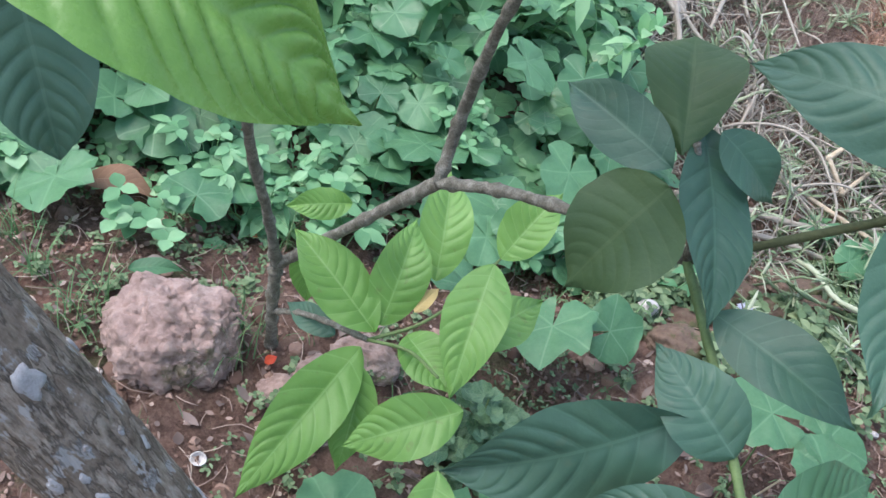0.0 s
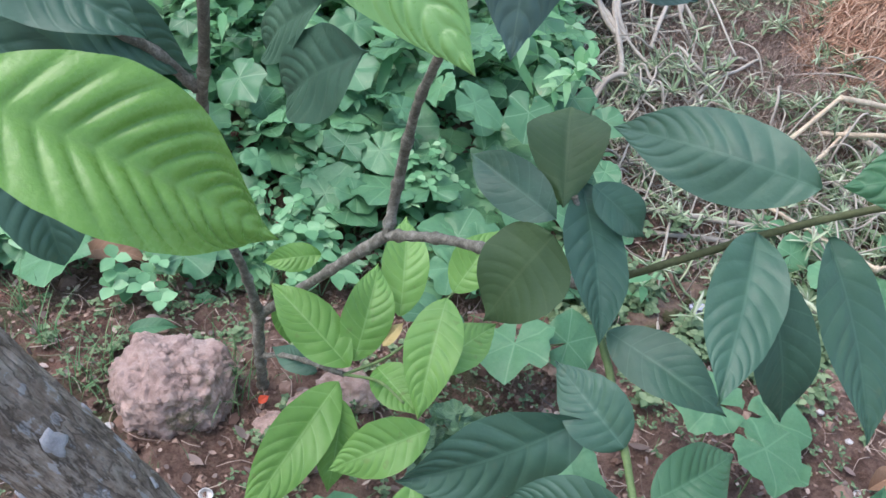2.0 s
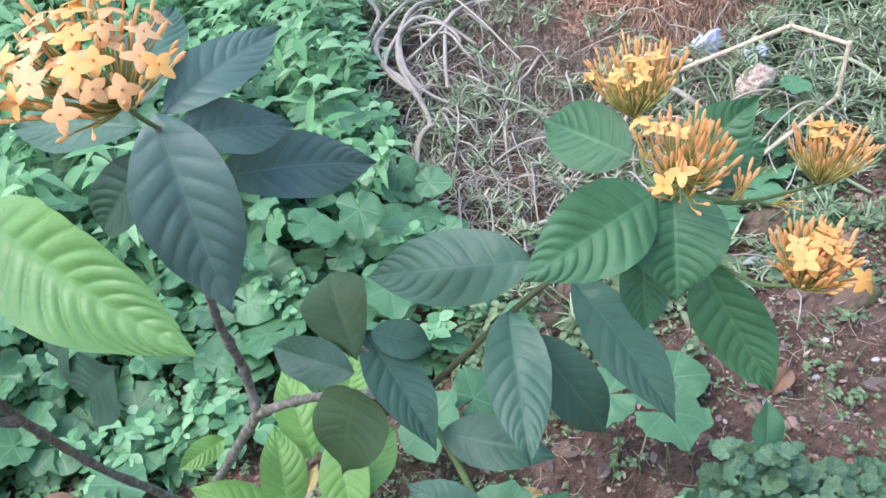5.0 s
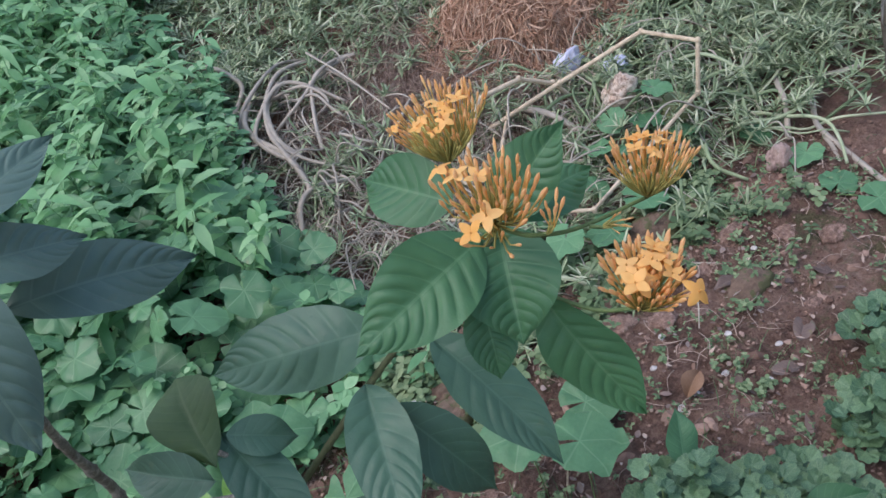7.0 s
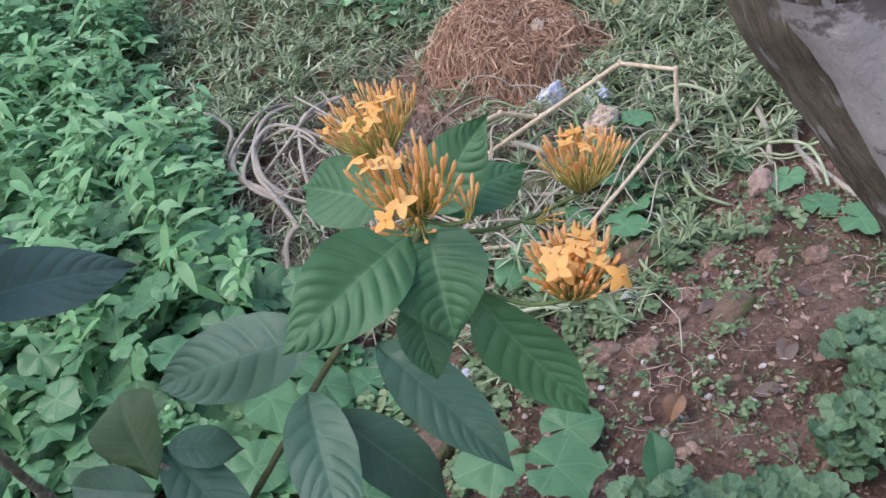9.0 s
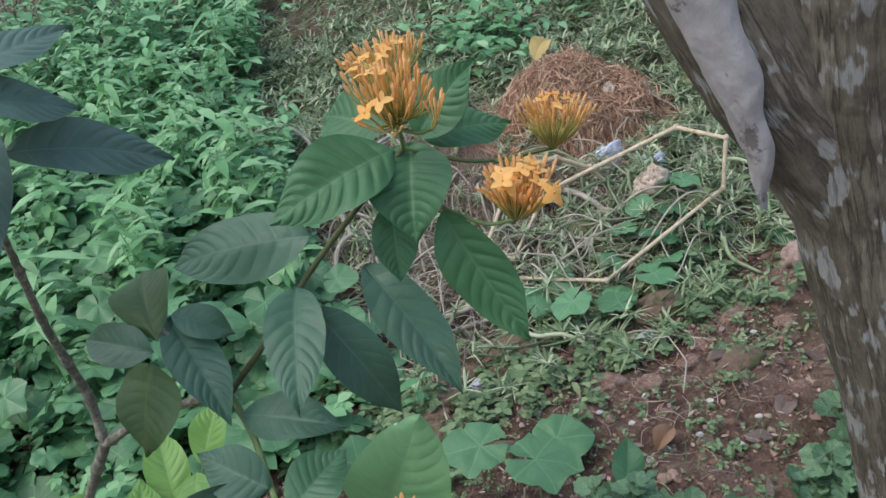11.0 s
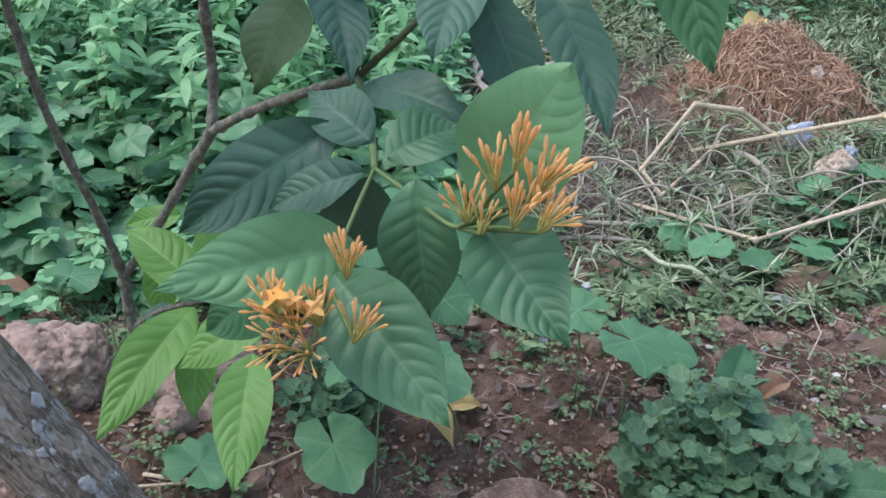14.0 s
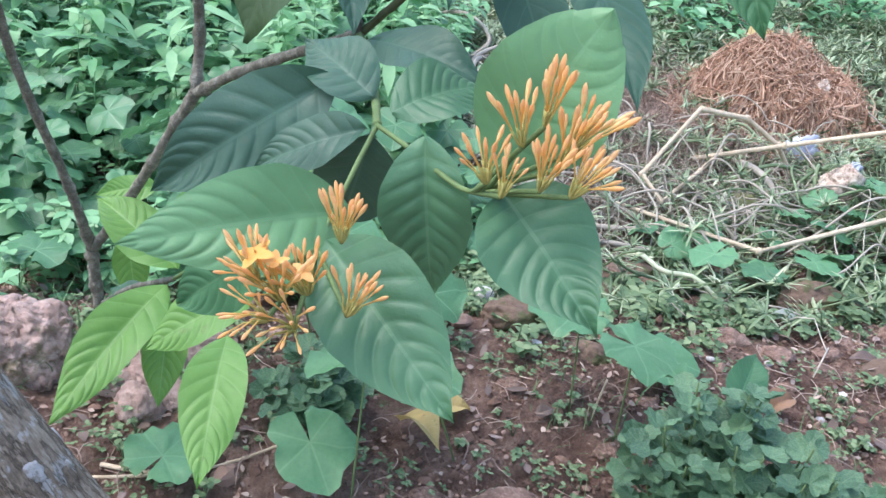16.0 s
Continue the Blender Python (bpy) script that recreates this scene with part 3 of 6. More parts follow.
def leaf_mesh(base, tip, normal, half, material, arch=0.07, fold=0.22, ribs=10, rib=0.068, peak=0.5, twist=0.0, curl=0.0, taper=0.26):
    """A leaf from its base to its tip: ribbed between the side veins, folded along the midrib, arched along its length."""
    b, t = Vector(base), Vector(tip)
    length = (t - b).length
    rot = turn_to(t - b, normal)
    rows, cols = 8 * ribs, 14
    p, q = 0.72 * peak / 0.5, 0.98 * (1 - peak) / 0.5
    top = (p / (p + q)) ** p * (q / (p + q)) ** q
    verts, uvs = [], []
    seed = rng.random() * 50
    for k in range(rows + 1):
        along = k / rows
        lag = min(1.0, 2.5 * along) * min(1.0, 2.5 * (1 - along))
        wave = 1.6 * abs(math.sin(math.pi * ribs * along)) ** 0.7 - 1.0
        for c in range(cols + 1):
            u = 2 * c / cols - 1
            au = abs(u)
            s = along + (0.13 * au + 0.10 * au * au) * lag
            s = min(s, 1.0)
            w = half * (s ** p * (1 - s) ** q) / top
            if s > 0.68:
                w *= 1 - taper * ((s - 0.68) / 0.32) ** 1.4
            if s > 0.9:
                w = max(w * 0.9, half * 0.12 * (1 - s) / 0.1)
            w = max(w, half * 0.035 if s < 0.5 else 0.0004)
            z = arch * length * 4 * s * (1 - s) - curl * length * s * s
            z += fold * w * au - 0.25 * fold * w * au * au - 0.035 * half * max(0.0, 1 - au * 5)
            z += 0.55 * rib * half * wave * min(1.0, au * 4) * min(1.0, (1.0 - au) * 2.6) * (4 * s * (1 - s)) ** 0.5
            z += 0.05 * half * noise.noise((s * 4 + seed, u * 1.5, seed)) + 0.16 * half * au * math.sin(8 * s + seed)
            ang = twist * (s - 0.5)
            y = u * w * (1 + 0.03 * noise.noise((s * 12, u * 2 + seed, 3.3)))
            verts.append(b + rot @ Vector((s * length, y * math.cos(ang) - z * 0.0, z + y * math.sin(ang))))
            uvs.append((c / cols, along))
    wd = cols + 1
    faces = [(k * wd + c, k * wd + c + 1, (k + 1) * wd + c + 1, (k + 1) * wd + c) for k in range(rows) for c in range(cols)]
    return mesh_of("leaf", verts, faces, material, uvs)


def leaf(base, tip, normal, half, material=None, label="", **more):
    return part("leaf", leaf_mesh(base, tip, normal, half, material or DARK, **more), shrub, label, at_shrub)


def branch(pts, radii, material=None, name="branch", label=""):
    v, f = tube(pts, radii, 9, 14 * len(pts), 0.06)
    if material is None:
        v = np.array(v)
        line = curve_points(pts, 14 * len(pts))
        for k in range(4, len(line) - 3, int(rng.integers(9, 13))):
            for d, g in ((-1, 1.12), (0, 1.32), (1, 1.10)):
                ring = slice((k + d) * 9, (k + d) * 9 + 9)
                v[ring] = line[k + d] + (v[ring] - line[k + d]) * g
    return part(name, mesh_of(name, v, f, material or TWIG), shrub, label, at_shrub)


F1, F2, J, PF, N1, N2, N3 = (0.012, 1.0, 0.345), (0.206, 0.885, 0.70), (0.425, 0.63, 0.89), (0.419, 0.34, 0.892), (0.368, 0.635, 1.035), (0.71, 0.462, 1.265), (0.232, 0.66, 1.43)
NY = (0.17, 0.845, 0.385)
branch([(0.03, 1.02, 0.0), (0.024, 1.012, 0.12), (0.015, 1.0, 0.25), F1], [0.0129, 0.0106, 0.0103, 0.0110], name="stem")
branch([F1, (-0.01, 0.96, 0.5), (-0.045, 0.86, 0.75), (-0.045, 0.72, 1.03), (-0.03, 0.62, 1.2), (-0.02, 0.5, 1.45), (-0.03, 0.42, 1.6)], [0.0095, 0.0080, 0.0069, 0.0062, 0.0056, 0.0048, 0.0040])
branch([(-0.045, 0.68, 1.1), (-0.09, 0.66, 1.16), (-0.16, 0.62, 1.22), (-0.24, 0.6, 1.26)], [0.0061, 0.0057, 0.0053, 0.0046])
branch([F1, (0.055, 0.985, 0.41), (0.13, 0.94, 0.55), F2], [0.0095, 0.0087, 0.0087, 0.0103])
branch([F2, (0.212, 0.905, 0.80), (0.207, 0.84, 0.98), (0.216, 0.77, 1.14), (0.226, 0.70, 1.33), N3], [0.0087, 0.0084, 0.0065, 0.0057, 0.0049, 0.0042])
branch([F2, (0.28, 0.82, 0.765), (0.36, 0.73, 0.83), J], [0.0087, 0.0076, 0.0072, 0.0068])
branch([J, (0.405, 0.63, 0.96), N1], [0.0053, 0.0046, 0.0038])
branch([J, (0.50, 0.60, 0.98), (0.585, 0.55, 1.10), (0.65, 0.50, 1.19), N2], [0.0050, 0.0046, 0.0042, 0.0038, 0.0034], GREEN_TWIG)
branch([J, (0.43, 0.52, 0.885), (0.425, 0.43, 0.89), PF], [0.0053, 0.0049, 0.0046, 0.0042], SHOOT)
branch([(0.018, 1.0, 0.22), (0.08, 0.94, 0.30), NY], [0.0053, 0.0049, 0.0046])
branch([NY, (0.24, 0.86, 0.42), (0.30, 0.89, 0.47), (0.345, 0.925, 0.53)], [0.0030, 0.0027, 0.0023, 0.0019], SHOOT)
branch([NY, (0.22, 0.78, 0.46), (0.25, 0.70, 0.52)], [0.0030, 0.0027, 0.0023], SHOOT)

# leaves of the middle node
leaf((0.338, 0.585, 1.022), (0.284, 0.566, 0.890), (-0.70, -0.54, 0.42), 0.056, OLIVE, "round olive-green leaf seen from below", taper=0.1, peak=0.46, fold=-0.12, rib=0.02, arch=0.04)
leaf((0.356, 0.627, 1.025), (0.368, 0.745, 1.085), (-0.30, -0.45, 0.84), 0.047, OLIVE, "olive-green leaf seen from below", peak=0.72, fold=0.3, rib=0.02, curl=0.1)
leaf((0.381, 0.661, 1.034), (0.407, 0.514, 0.925), (0.17, -0.56, 0.81), 0.039)
leaf((0.348, 0.613, 1.019), (0.261, 0.725, 1.011), (-0.58, -0.39, 0.72), 0.032, rib=0.02)
leaf((0.386, 0.638, 1.051), (0.461, 0.618, 0.996), (0.26, -0.74, 0.62), 0.026, rib=0.02)
leaf((0.427, 0.546, 0.911), (0.546, 0.440, 0.905), (-0.30, -0.36, 0.88), 0.036, rib=0.025)
# leaves of the lower fork
leaf((0.419, 0.398, 0.900), (0.352, 0.491, 0.923), (-0.38, -0.47, 0.79), 0.036, peak=0.45)
leaf((0.385, 0.430, 0.905), (0.195, 0.428, 0.765), (-0.19, -0.90, 0.42), 0.050, label="long dark green leaf with sunken side veins")
leaf((0.410, 0.340, 0.888), (0.304, 0.380, 0.821), (-0.59, -0.52, 0.62), 0.029)
leaf((0.415, 0.345, 0.885), (0.400, 0.42, 0.745), (-0.1, -0.95, 0.2), 0.045, rib=0.02)
leaf((0.431, 0.332, 0.911), (0.528, 0.380, 0.925), (0.11, -0.47, 0.88), 0.036, HALF)
leaf((0.519, 0.275, 0.875), (0.592, 0.245, 1.045), (-0.40, -0.88, 0.15), 0.062, SOFT, "broad mid-green leaf standing upright", taper=0.0, peak=0.58, rib=0.025, fold=0.05)
leaf((0.510, 0.190, 0.900), (0.575, 0.085, 0.828), (-0.20, -0.65, 0.73), 0.050, HALF, peak=0.42)
leaf((0.452, 0.262, 0.915), (0.476, 0.250, 0.755), (-0.30, -0.92, 0.1), 0.043, HALF, peak=0.48)
leaf((0.368, 0.235, 0.825), (0.470, 0.080, 0.745), (-0.30, -0.62, 0.72), 0.050, HALF)
leaf((0.400, 0.290, 0.825), (0.196, 0.193, 0.838), (0.37, -0.65, 0.67), 0.046, SOFT)
leaf((0.330, 0.330, 0.760), (0.225, 0.40, 0.640), (-0.4, -0.8, 0.45), 0.040, MID)
# light sprout near the foot
SPROUT = "fresh yellow-green leaf of a young sprout"
leaf((0.160, 0.830, 0.385), (0.009, 0.618, 0.268), (0.0, -0.48, 0.88), 0.050, FRESH, SPROUT)
leaf((0.178, 0.850, 0.400), (0.031, 0.982, 0.462), (-0.15, -0.35, 0.92), 0.047, FRESH, SPROUT + " with a chewed hole")
leaf((0.185, 0.860, 0.405), (0.222, 1.020, 0.490), (0.15, -0.45, 0.87), 0.046, FRESH, SPROUT)
leaf((0.268, 0.955, 0.420), (0.278, 1.150, 0.490), (0.05, -0.40, 0.9), 0.045, FRESH, SPROUT)
leaf((0.345, 0.925, 0.530), (0.425, 1.010, 0.610), (-0.35, -0.5, 0.78), 0.040, FRESH, SPROUT)
leaf((0.329, 0.898, 0.545), (0.280, 0.712, 0.462), (-0.25, -0.45, 0.86), 0.048, FRESH, SPROUT, curl=0.08)
leaf((0.300, 0.800, 0.460), (0.440, 0.930, 0.440), (-0.3, -0.55, 0.77), 0.042, FRESH, SPROUT)
leaf((0.222, 0.830, 0.430), (0.290, 0.725, 0.440), (0.1, -0.5, 0.86), 0.038, FRESH, SPROUT)
leaf((0.300, 0.690, 0.462), (0.145, 0.662, 0.375), (-0.25, -0.55, 0.80), 0.045, FRESH, SPROUT)
leaf((0.268, 0.600, 0.450), (0.240, 0.400, 0.350), (-0.1, -0.75, 0.6), 0.044, FRESH, SPROUT)
leaf((0.168, 0.800, 0.370), (0.155, 0.700, 0.230), (0.1, -0.85, 0.5), 0.036, FRESH, SPROUT)
leaf((0.060, 1.090, 0.330), (0.075, 1.050, 0.200), (0.1, -0.8, 0.6), 0.034, FRESH, SPROUT)
leaf((0.125, 0.914, 0.292), (0.040, 0.985, 0.270), (-0.2, -0.5, 0.84), 0.024)
leaf((0.120, 1.085, 0.433), (0.012, 1.067, 0.420), (0.0, -0.6, 0.8), 0.028, FRESH, SPROUT)
leaf((0.235, 0.885, 0.420), (0.270, 0.925, 0.440), (-0.5, -0.6, 0.6), 0.013, YELLOWED, "small withered yellow leaf")
# leaves of the right flowering node
leaf((0.700, 0.470, 1.265), (0.525, 0.463, 1.226), (-0.15, -0.62, 0.77), 0.050, MID, "mid-green leaf with deep side veins", rib=0.11)
leaf((0.716, 0.545, 1.262), (0.675, 0.690, 1.245), (-0.50, -0.45, 0.74), 0.042, MID, peak=0.45)
leaf((0.742, 0.490, 1.262), (0.828, 0.470, 1.345), (-0.60, -0.55, 0.58), 0.038, MID, peak=0.45)
leaf((0.752, 0.490, 1.255), (0.885, 0.510, 1.225), (-0.2, -0.5, 0.84), 0.040, MID, peak=0.45)
leaf((0.725, 0.475, 1.262), (0.680, 0.395, 1.172), (-0.35, -0.55, 0.76), 0.055, MID, peak=0.5, fold=0.5)
leaf((0.734, 0.428, 1.182), (0.794, 0.342, 1.003), (-0.62, -0.70, 0.30), 0.043, MID, rib=0.10)
leaf((0.682, 0.470, 1.195), (0.660, 0.425, 1.105), (-0.2, -0.75, 0.6), 0.030, MID)
leaf((0.664, 0.599, 1.037), (0.714, 0.416, 0.893), (0.05, -0.62, 0.78), 0.045)
leaf((0.552, 0.568, 1.065), (0.484, 0.393, 0.990), (-0.09, -0.35, 0.93), 0.041, label="dark leaf with a bluish dusty sheen")
leaf((0.560, 0.530, 1.050), (0.635, 0.457, 0.868), (0.05, -0.93, 0.36), 0.040, rib=0.02)
leaf((0.595, 0.570, 1.132), (0.411, 0.704, 1.085), (-0.45, -0.55, 0.70), 0.050, arch=0.12, fold=-0.25)
# leaves of the upper left node
leaf((0.235, 0.670, 1.440), (0.232, 0.555, 1.255), (-0.10, -0.88, 0.46), 0.052, BRIGHTENED, label="large dark bluish-green leaf with sunken veins", rib=0.06)
leaf((0.268, 0.695, 1.325), (0.465, 0.748, 1.225), (-0.10, -0.65, 0.75), 0.042, BRIGHTENED, arch=0.10)
leaf((0.245, 0.690, 1.425), (0.397, 0.765, 1.435), (-0.1, -0.6, 0.78), 0.032, BRIGHTENED)
leaf((0.240, 0.665, 1.410), (0.371, 0.712, 1.344), (-0.1, -0.6, 0.78), 0.034, BRIGHTENED)
leaf((0.225, 0.690, 1.445), (0.30, 0.84, 1.46), (-0.1, -0.5, 0.85), 0.034)
leaf((0.215, 0.690, 1.42), (0.09, 0.80, 1.40), (-0.2, -0.5, 0.84), 0.034)
leaf((0.215, 0.675, 1.39), (0.13, 0.74, 1.27), (-0.4, -0.6, 0.68), 0.034)
# leaves along the long left branch
leaf((0.034, 0.704, 1.382), (0.187, 0.478, 1.290), (-0.40, -0.62, 0.68), 0.058, PALER, "large glossy pale green leaf with soft ribs", rib=0.085, ribs=13)
leaf((-0.150, 0.360, 1.330), (0.051, 0.381, 1.198), (-0.10, -0.45, 0.88), 0.056, LIGHT, "large glossy bright green leaf with deep ribs", rib=0.11, ribs=13)
leaf((-0.200, 0.596, 1.115), (-0.164, 0.553, 0.958), (0.25, -0.75, 0.6), 0.044, taper=0.0)
leaf((0.110, 0.540, 1.260), (0.045, 0.650, 1.120), (-0.5, -0.65, 0.57), 0.042)
leaf((0.075, 0.610, 1.260), (0.022, 0.740, 1.108), (-0.5, -0.60, 0.62), 0.034)
leaf((-0.235, 0.620, 1.290), (-0.066, 0.561, 1.235), (-0.1, -0.65, 0.75), 0.044)
leaf((-0.220, 0.640, 1.230), (-0.045, 0.680, 1.120), (-0.1, -0.6, 0.79), 0.042)
leaf((-0.230, 0.620, 1.200), (-0.100, 0.600, 1.080), (-0.1, -0.8, 0.6), 0.038)
leaf((-0.01, 0.56, 1.55), (-0.13, 0.66, 1.50), (-0.2, -0.5, 0.84), 0.042, LIGHT, ribs=13)

# ---- flower clusters ----


def bud_mesh():
    rows = ((0.0, 0.0009), (0.3, 0.0011), (0.52, 0.0014), (0.66, 0.0024), (0.80, 0.0028), (0.92, 0.0021), (1.0, 0.0005))
    v = [(0.038 * s, r * math.cos(a), r * math.sin(a)) for s, r in rows for a in [2 * math.pi * j / 6 for j in range(6)]]
    f = [(k * 6 + j, k * 6 + (j + 1) % 6, k * 6 + 6 + (j + 1) % 6, k * 6 + 6 + j) for k in range(len(rows) - 1) for j in range(6)]
    return mesh_of("bud", v, f, BUD)


def floret_mesh(material, opening):
    """A thin tube that ends in four rounded petals."""
    v, f = tube([(0, 0, 0), (0.016, 0, 0), (0.032, 0, 0)], [0.0011, 0.0011, 0.0015], 6, 6)
    v, f = list(v), list(f)
    for k in range(4):
        a = k * math.pi / 2 + 0.3
        out = Vector((opening, math.cos(a), math.sin(a))).normalized()
        side = Vector((0, -math.sin(a), math.cos(a)))
        nrm = out.cross(side)
        n0 = len(v)
        for i in range(6):
            s = i / 5
            w = 0.0049 * math.sin(math.pi * (0.12 + 0.86 * s) ** 0.9) ** 0.7 if i < 5 else 0.0008
            mid = Vector((0.032, 0, 0)) + out * (0.0150 * s) + nrm * (-0.003 * s * s)
            for u in (-1, 0, 1):
                v.append(mid + side * (w * u) - nrm * (0.0009 * abs(u)))
        for i in range(5):
            for c in (0, 1):
                f.append((n0 + i * 3 + c, n0 + i * 3 + c + 1, n0 + i * 3 + 4 + c, n0 + i * 3 + 3 + c))
    v2, f2 = tube([(0.032, 0, 0), (0.036, 0.0004, 0)], [0.0009, 0.0004], 5, 3)
    n0 = len(v)
    return mesh_of("flower", v + list(v2), f + [tuple(i + n0 for i in face) for face in f2], material)


BUDS = bud_mesh()
FLORETS = [floret_mesh(PETAL, 0.15), floret_mesh(PETAL, 0.5), floret_mesh(PETAL, -0.1)]
FADED = [floret_mesh(PEACH, 0.1), floret_mesh(PEACH, -0.15)]


def cluster(label, foot, centre, up, radius, buds, flowers, cones=1, florets=FLORETS, size=1.0, spread_angle=62, from_pts=(), fan=0.55):
    """A flower head: green stalks from one foot that fan out into buds and open flowers."""
    heap = Heap()
    foot, centre, up = Vector(foot), Vector(centre), Vector(up).normalized()
    places = []
    total = buds + flowers
    side = up.orthogonal().normalized()
    other = up.cross(side)
    for k in range(total):
        a = k * 2.39996 + rng.random() * 0.5
        tilt = radians(spread_angle) * math.sqrt((k + 0.5) / total) * (0.85 + 0.3 * rng.random())
        d = (up * math.cos(tilt) + (side * math.cos(a) + other * math.sin(a)) * math.sin(tilt)).normalized()
        root = centre + (side * math.cos(a) + other * math.sin(a)) * radius * (0.55 * math.sin(tilt) if fan == 0.55 else fan * math.sqrt((k + 0.5) / total)) + d * radius * 0.25 * rng.random()
        v, f = tube([tuple(foot), tuple(foot.lerp(root, 0.5) - up * 0.003), tuple(root)], [0.0016, 0.0012, 0.0010], 5, 5)
        heap.add(v, f)
        places.append((root, d))
    me = mesh_of("flower_head", np.vstack(heap.v), heap.f, STALKLET)
    head = part("flower_head", me, shrub, label, at_shrub)
    if from_pts:
        v, f = tube([*from_pts, tuple(foot)], [0.0026] * (len(from_pts)) + [0.0022], 7, 8 * (len(from_pts) + 1), 0.03)
        part("stalk", mesh_of("stalk", v, f, SHOOT), head, "smooth green stalk")
    order = np.argsort(np.arange(total) + rng.normal(size=total) * total * 0.45)
    for i, k in enumerate(order):
        root, d = places[k]
        s = size * (0.75 + 0.4 * rng.random())
        wob = Vector(rng.normal(size=3)) * 0.10
        m = Matrix.Translation(root) @ turn_to(d + wob, tuple(rng.normal(size=3))).to_4x4() @ Matrix.Diagonal((s * 1.12, s, s, 1))
        if i < flowers:
            part("flower", florets[i % len(florets)], head, m=m @ Matrix.Diagonal((1.12, 1.3, 1.3, 1)))
        else:
            part("bud", BUDS, head, m=m)


HEAD = "dense rounded head of orange buds with some open yellow-orange flowers"
LOOSE = "loose spray of slender orange buds on green stalks"
cluster(LOOSE + " with an open flower", (0.350, 0.141, 0.828), (0.347, 0.140, 0.840), (-0.25, -0.1, 1.0), 0.022, 17, 1, spread_angle=42, size=0.738, from_pts=[PF, (0.395, 0.30, 0.86), (0.362, 0.235, 0.815)])
cluster(LOOSE + " with two open flowers", (0.330, 0.127, 0.832), (0.326, 0.125, 0.844), (-0.3, -0.2, 1.0), 0.022, 19, 2, spread_angle=46, size=0.738, from_pts=[(0.362, 0.235, 0.815)])
cluster(LOOSE, (0.311, 0.130, 0.846), (0.305, 0.129, 0.858), (-0.5, -0.1, 0.9), 0.022, 14, 0, spread_angle=38, size=0.657, from_pts=[(0.362, 0.235, 0.815)])
cluster(LOOSE, (0.339, 0.113, 0.813), (0.335, 0.106, 0.825), (-0.3, -0.6, 0.35), 0.022, 14, 0, spread_angle=50, size=0.585, from_pts=[(0.362, 0.235, 0.815)])
cluster(LOOSE, (0.318, 0.109, 0.824), (0.310, 0.104, 0.836), (-0.7, -0.4, 0.4), 0.022, 13, 0, spread_angle=45, size=0.585, from_pts=[(0.362, 0.235, 0.815)])
cluster(LOOSE, (0.377, 0.175, 0.857), (0.376, 0.175, 0.869), (-0.05, 0.0, 1.0), 0.022, 17, 0, spread_angle=28, size=0.738, from_pts=[(0.378, 0.262, 0.838)])
cluster(LOOSE, (0.381, 0.126, 0.818), (0.385, 0.126, 0.830), (0.3, 0.0, 1.0), 0.022, 16, 0, spread_angle=32, size=0.657, from_pts=[(0.362, 0.235, 0.815)])
cluster(LOOSE, (0.510, 0.163, 0.955), (0.507, 0.163, 0.967), (-0.25, 0.0, 1.0), 0.022, 10, 0, spread_angle=30, size=0.738, from_pts=[PF, (0.445, 0.285, 0.893), (0.487, 0.20, 0.895)])
cluster(LOOSE, (0.526, 0.165, 0.972), (0.527, 0.165, 0.984), (0.1, 0.0, 1.0), 0.022, 10, 0, spread_angle=22, size=0.927, from_pts=[(0.487, 0.20, 0.895)])
cluster(LOOSE, (0.546, 0.146, 0.960), (0.551, 0.146, 0.972), (0.45, 0.0, 0.95), 0.022, 12, 0, spread_angle=32, size=0.81, from_pts=[(0.487, 0.20, 0.895)])
cluster(LOOSE, (0.522, 0.136, 0.930), (0.523, 0.134, 0.942), (0.05, -0.2, 1.0), 0.022, 12, 0, spread_angle=32, size=0.774, from_pts=[(0.487, 0.20, 0.895)])
cluster(LOOSE, (0.543, 0.123, 0.932), (0.548, 0.121, 0.944), (0.45, -0.15, 0.9), 0.022, 12, 0, spread_angle=38, size=0.738, from_pts=[(0.487, 0.20, 0.895)])
cluster(LOOSE, (0.539, 0.148, 0.944), (0.543, 0.148, 0.956), (0.3, 0.0, 1.0), 0.022, 10, 0, spread_angle=25, size=0.855, from_pts=[(0.487, 0.20, 0.895)])
cluster(LOOSE, (0.487, 0.165, 0.921), (0.483, 0.165, 0.933), (-0.35, 0.0, 1.0), 0.022, 11, 0, spread_angle=34, size=0.693, from_pts=[(0.487, 0.20, 0.895)])
cluster(LOOSE, (0.496, 0.149, 0.917), (0.497, 0.148, 0.929), (0.1, -0.1, 1.0), 0.022, 9, 0, spread_angle=28, size=0.621, from_pts=[(0.487, 0.20, 0.895)])
cluster(HEAD, (0.698, 0.432, 1.318), (0.690, 0.424, 1.348), (-0.06, 0.0, 1.0), 0.045, 48, 3, spread_angle=20, size=0.78, fan=0.8, from_pts=[N2])
cluster(LOOSE + " and two open flowers", (0.694, 0.424, 1.318), (0.680, 0.398, 1.330), (-0.35, -0.35, 0.85), 0.026, 18, 2, spread_angle=32, size=0.74, fan=0.8, from_pts=[(0.700, 0.440, 1.300)])
cluster(LOOSE, (0.704, 0.424, 1.318), (0.710, 0.406, 1.336), (0.12, -0.2, 0.95), 0.024, 18, 0, spread_angle=26, size=0.78, fan=0.8, from_pts=[(0.700, 0.440, 1.300)])
cluster(LOOSE, (0.716, 0.372, 1.320), (0.720, 0.366, 1.332), (0.1, -0.1, 1.0), 0.018, 7, 0, spread_angle=22, size=0.70, from_pts=[(0.698, 0.432, 1.305), (0.708, 0.395, 1.310)])
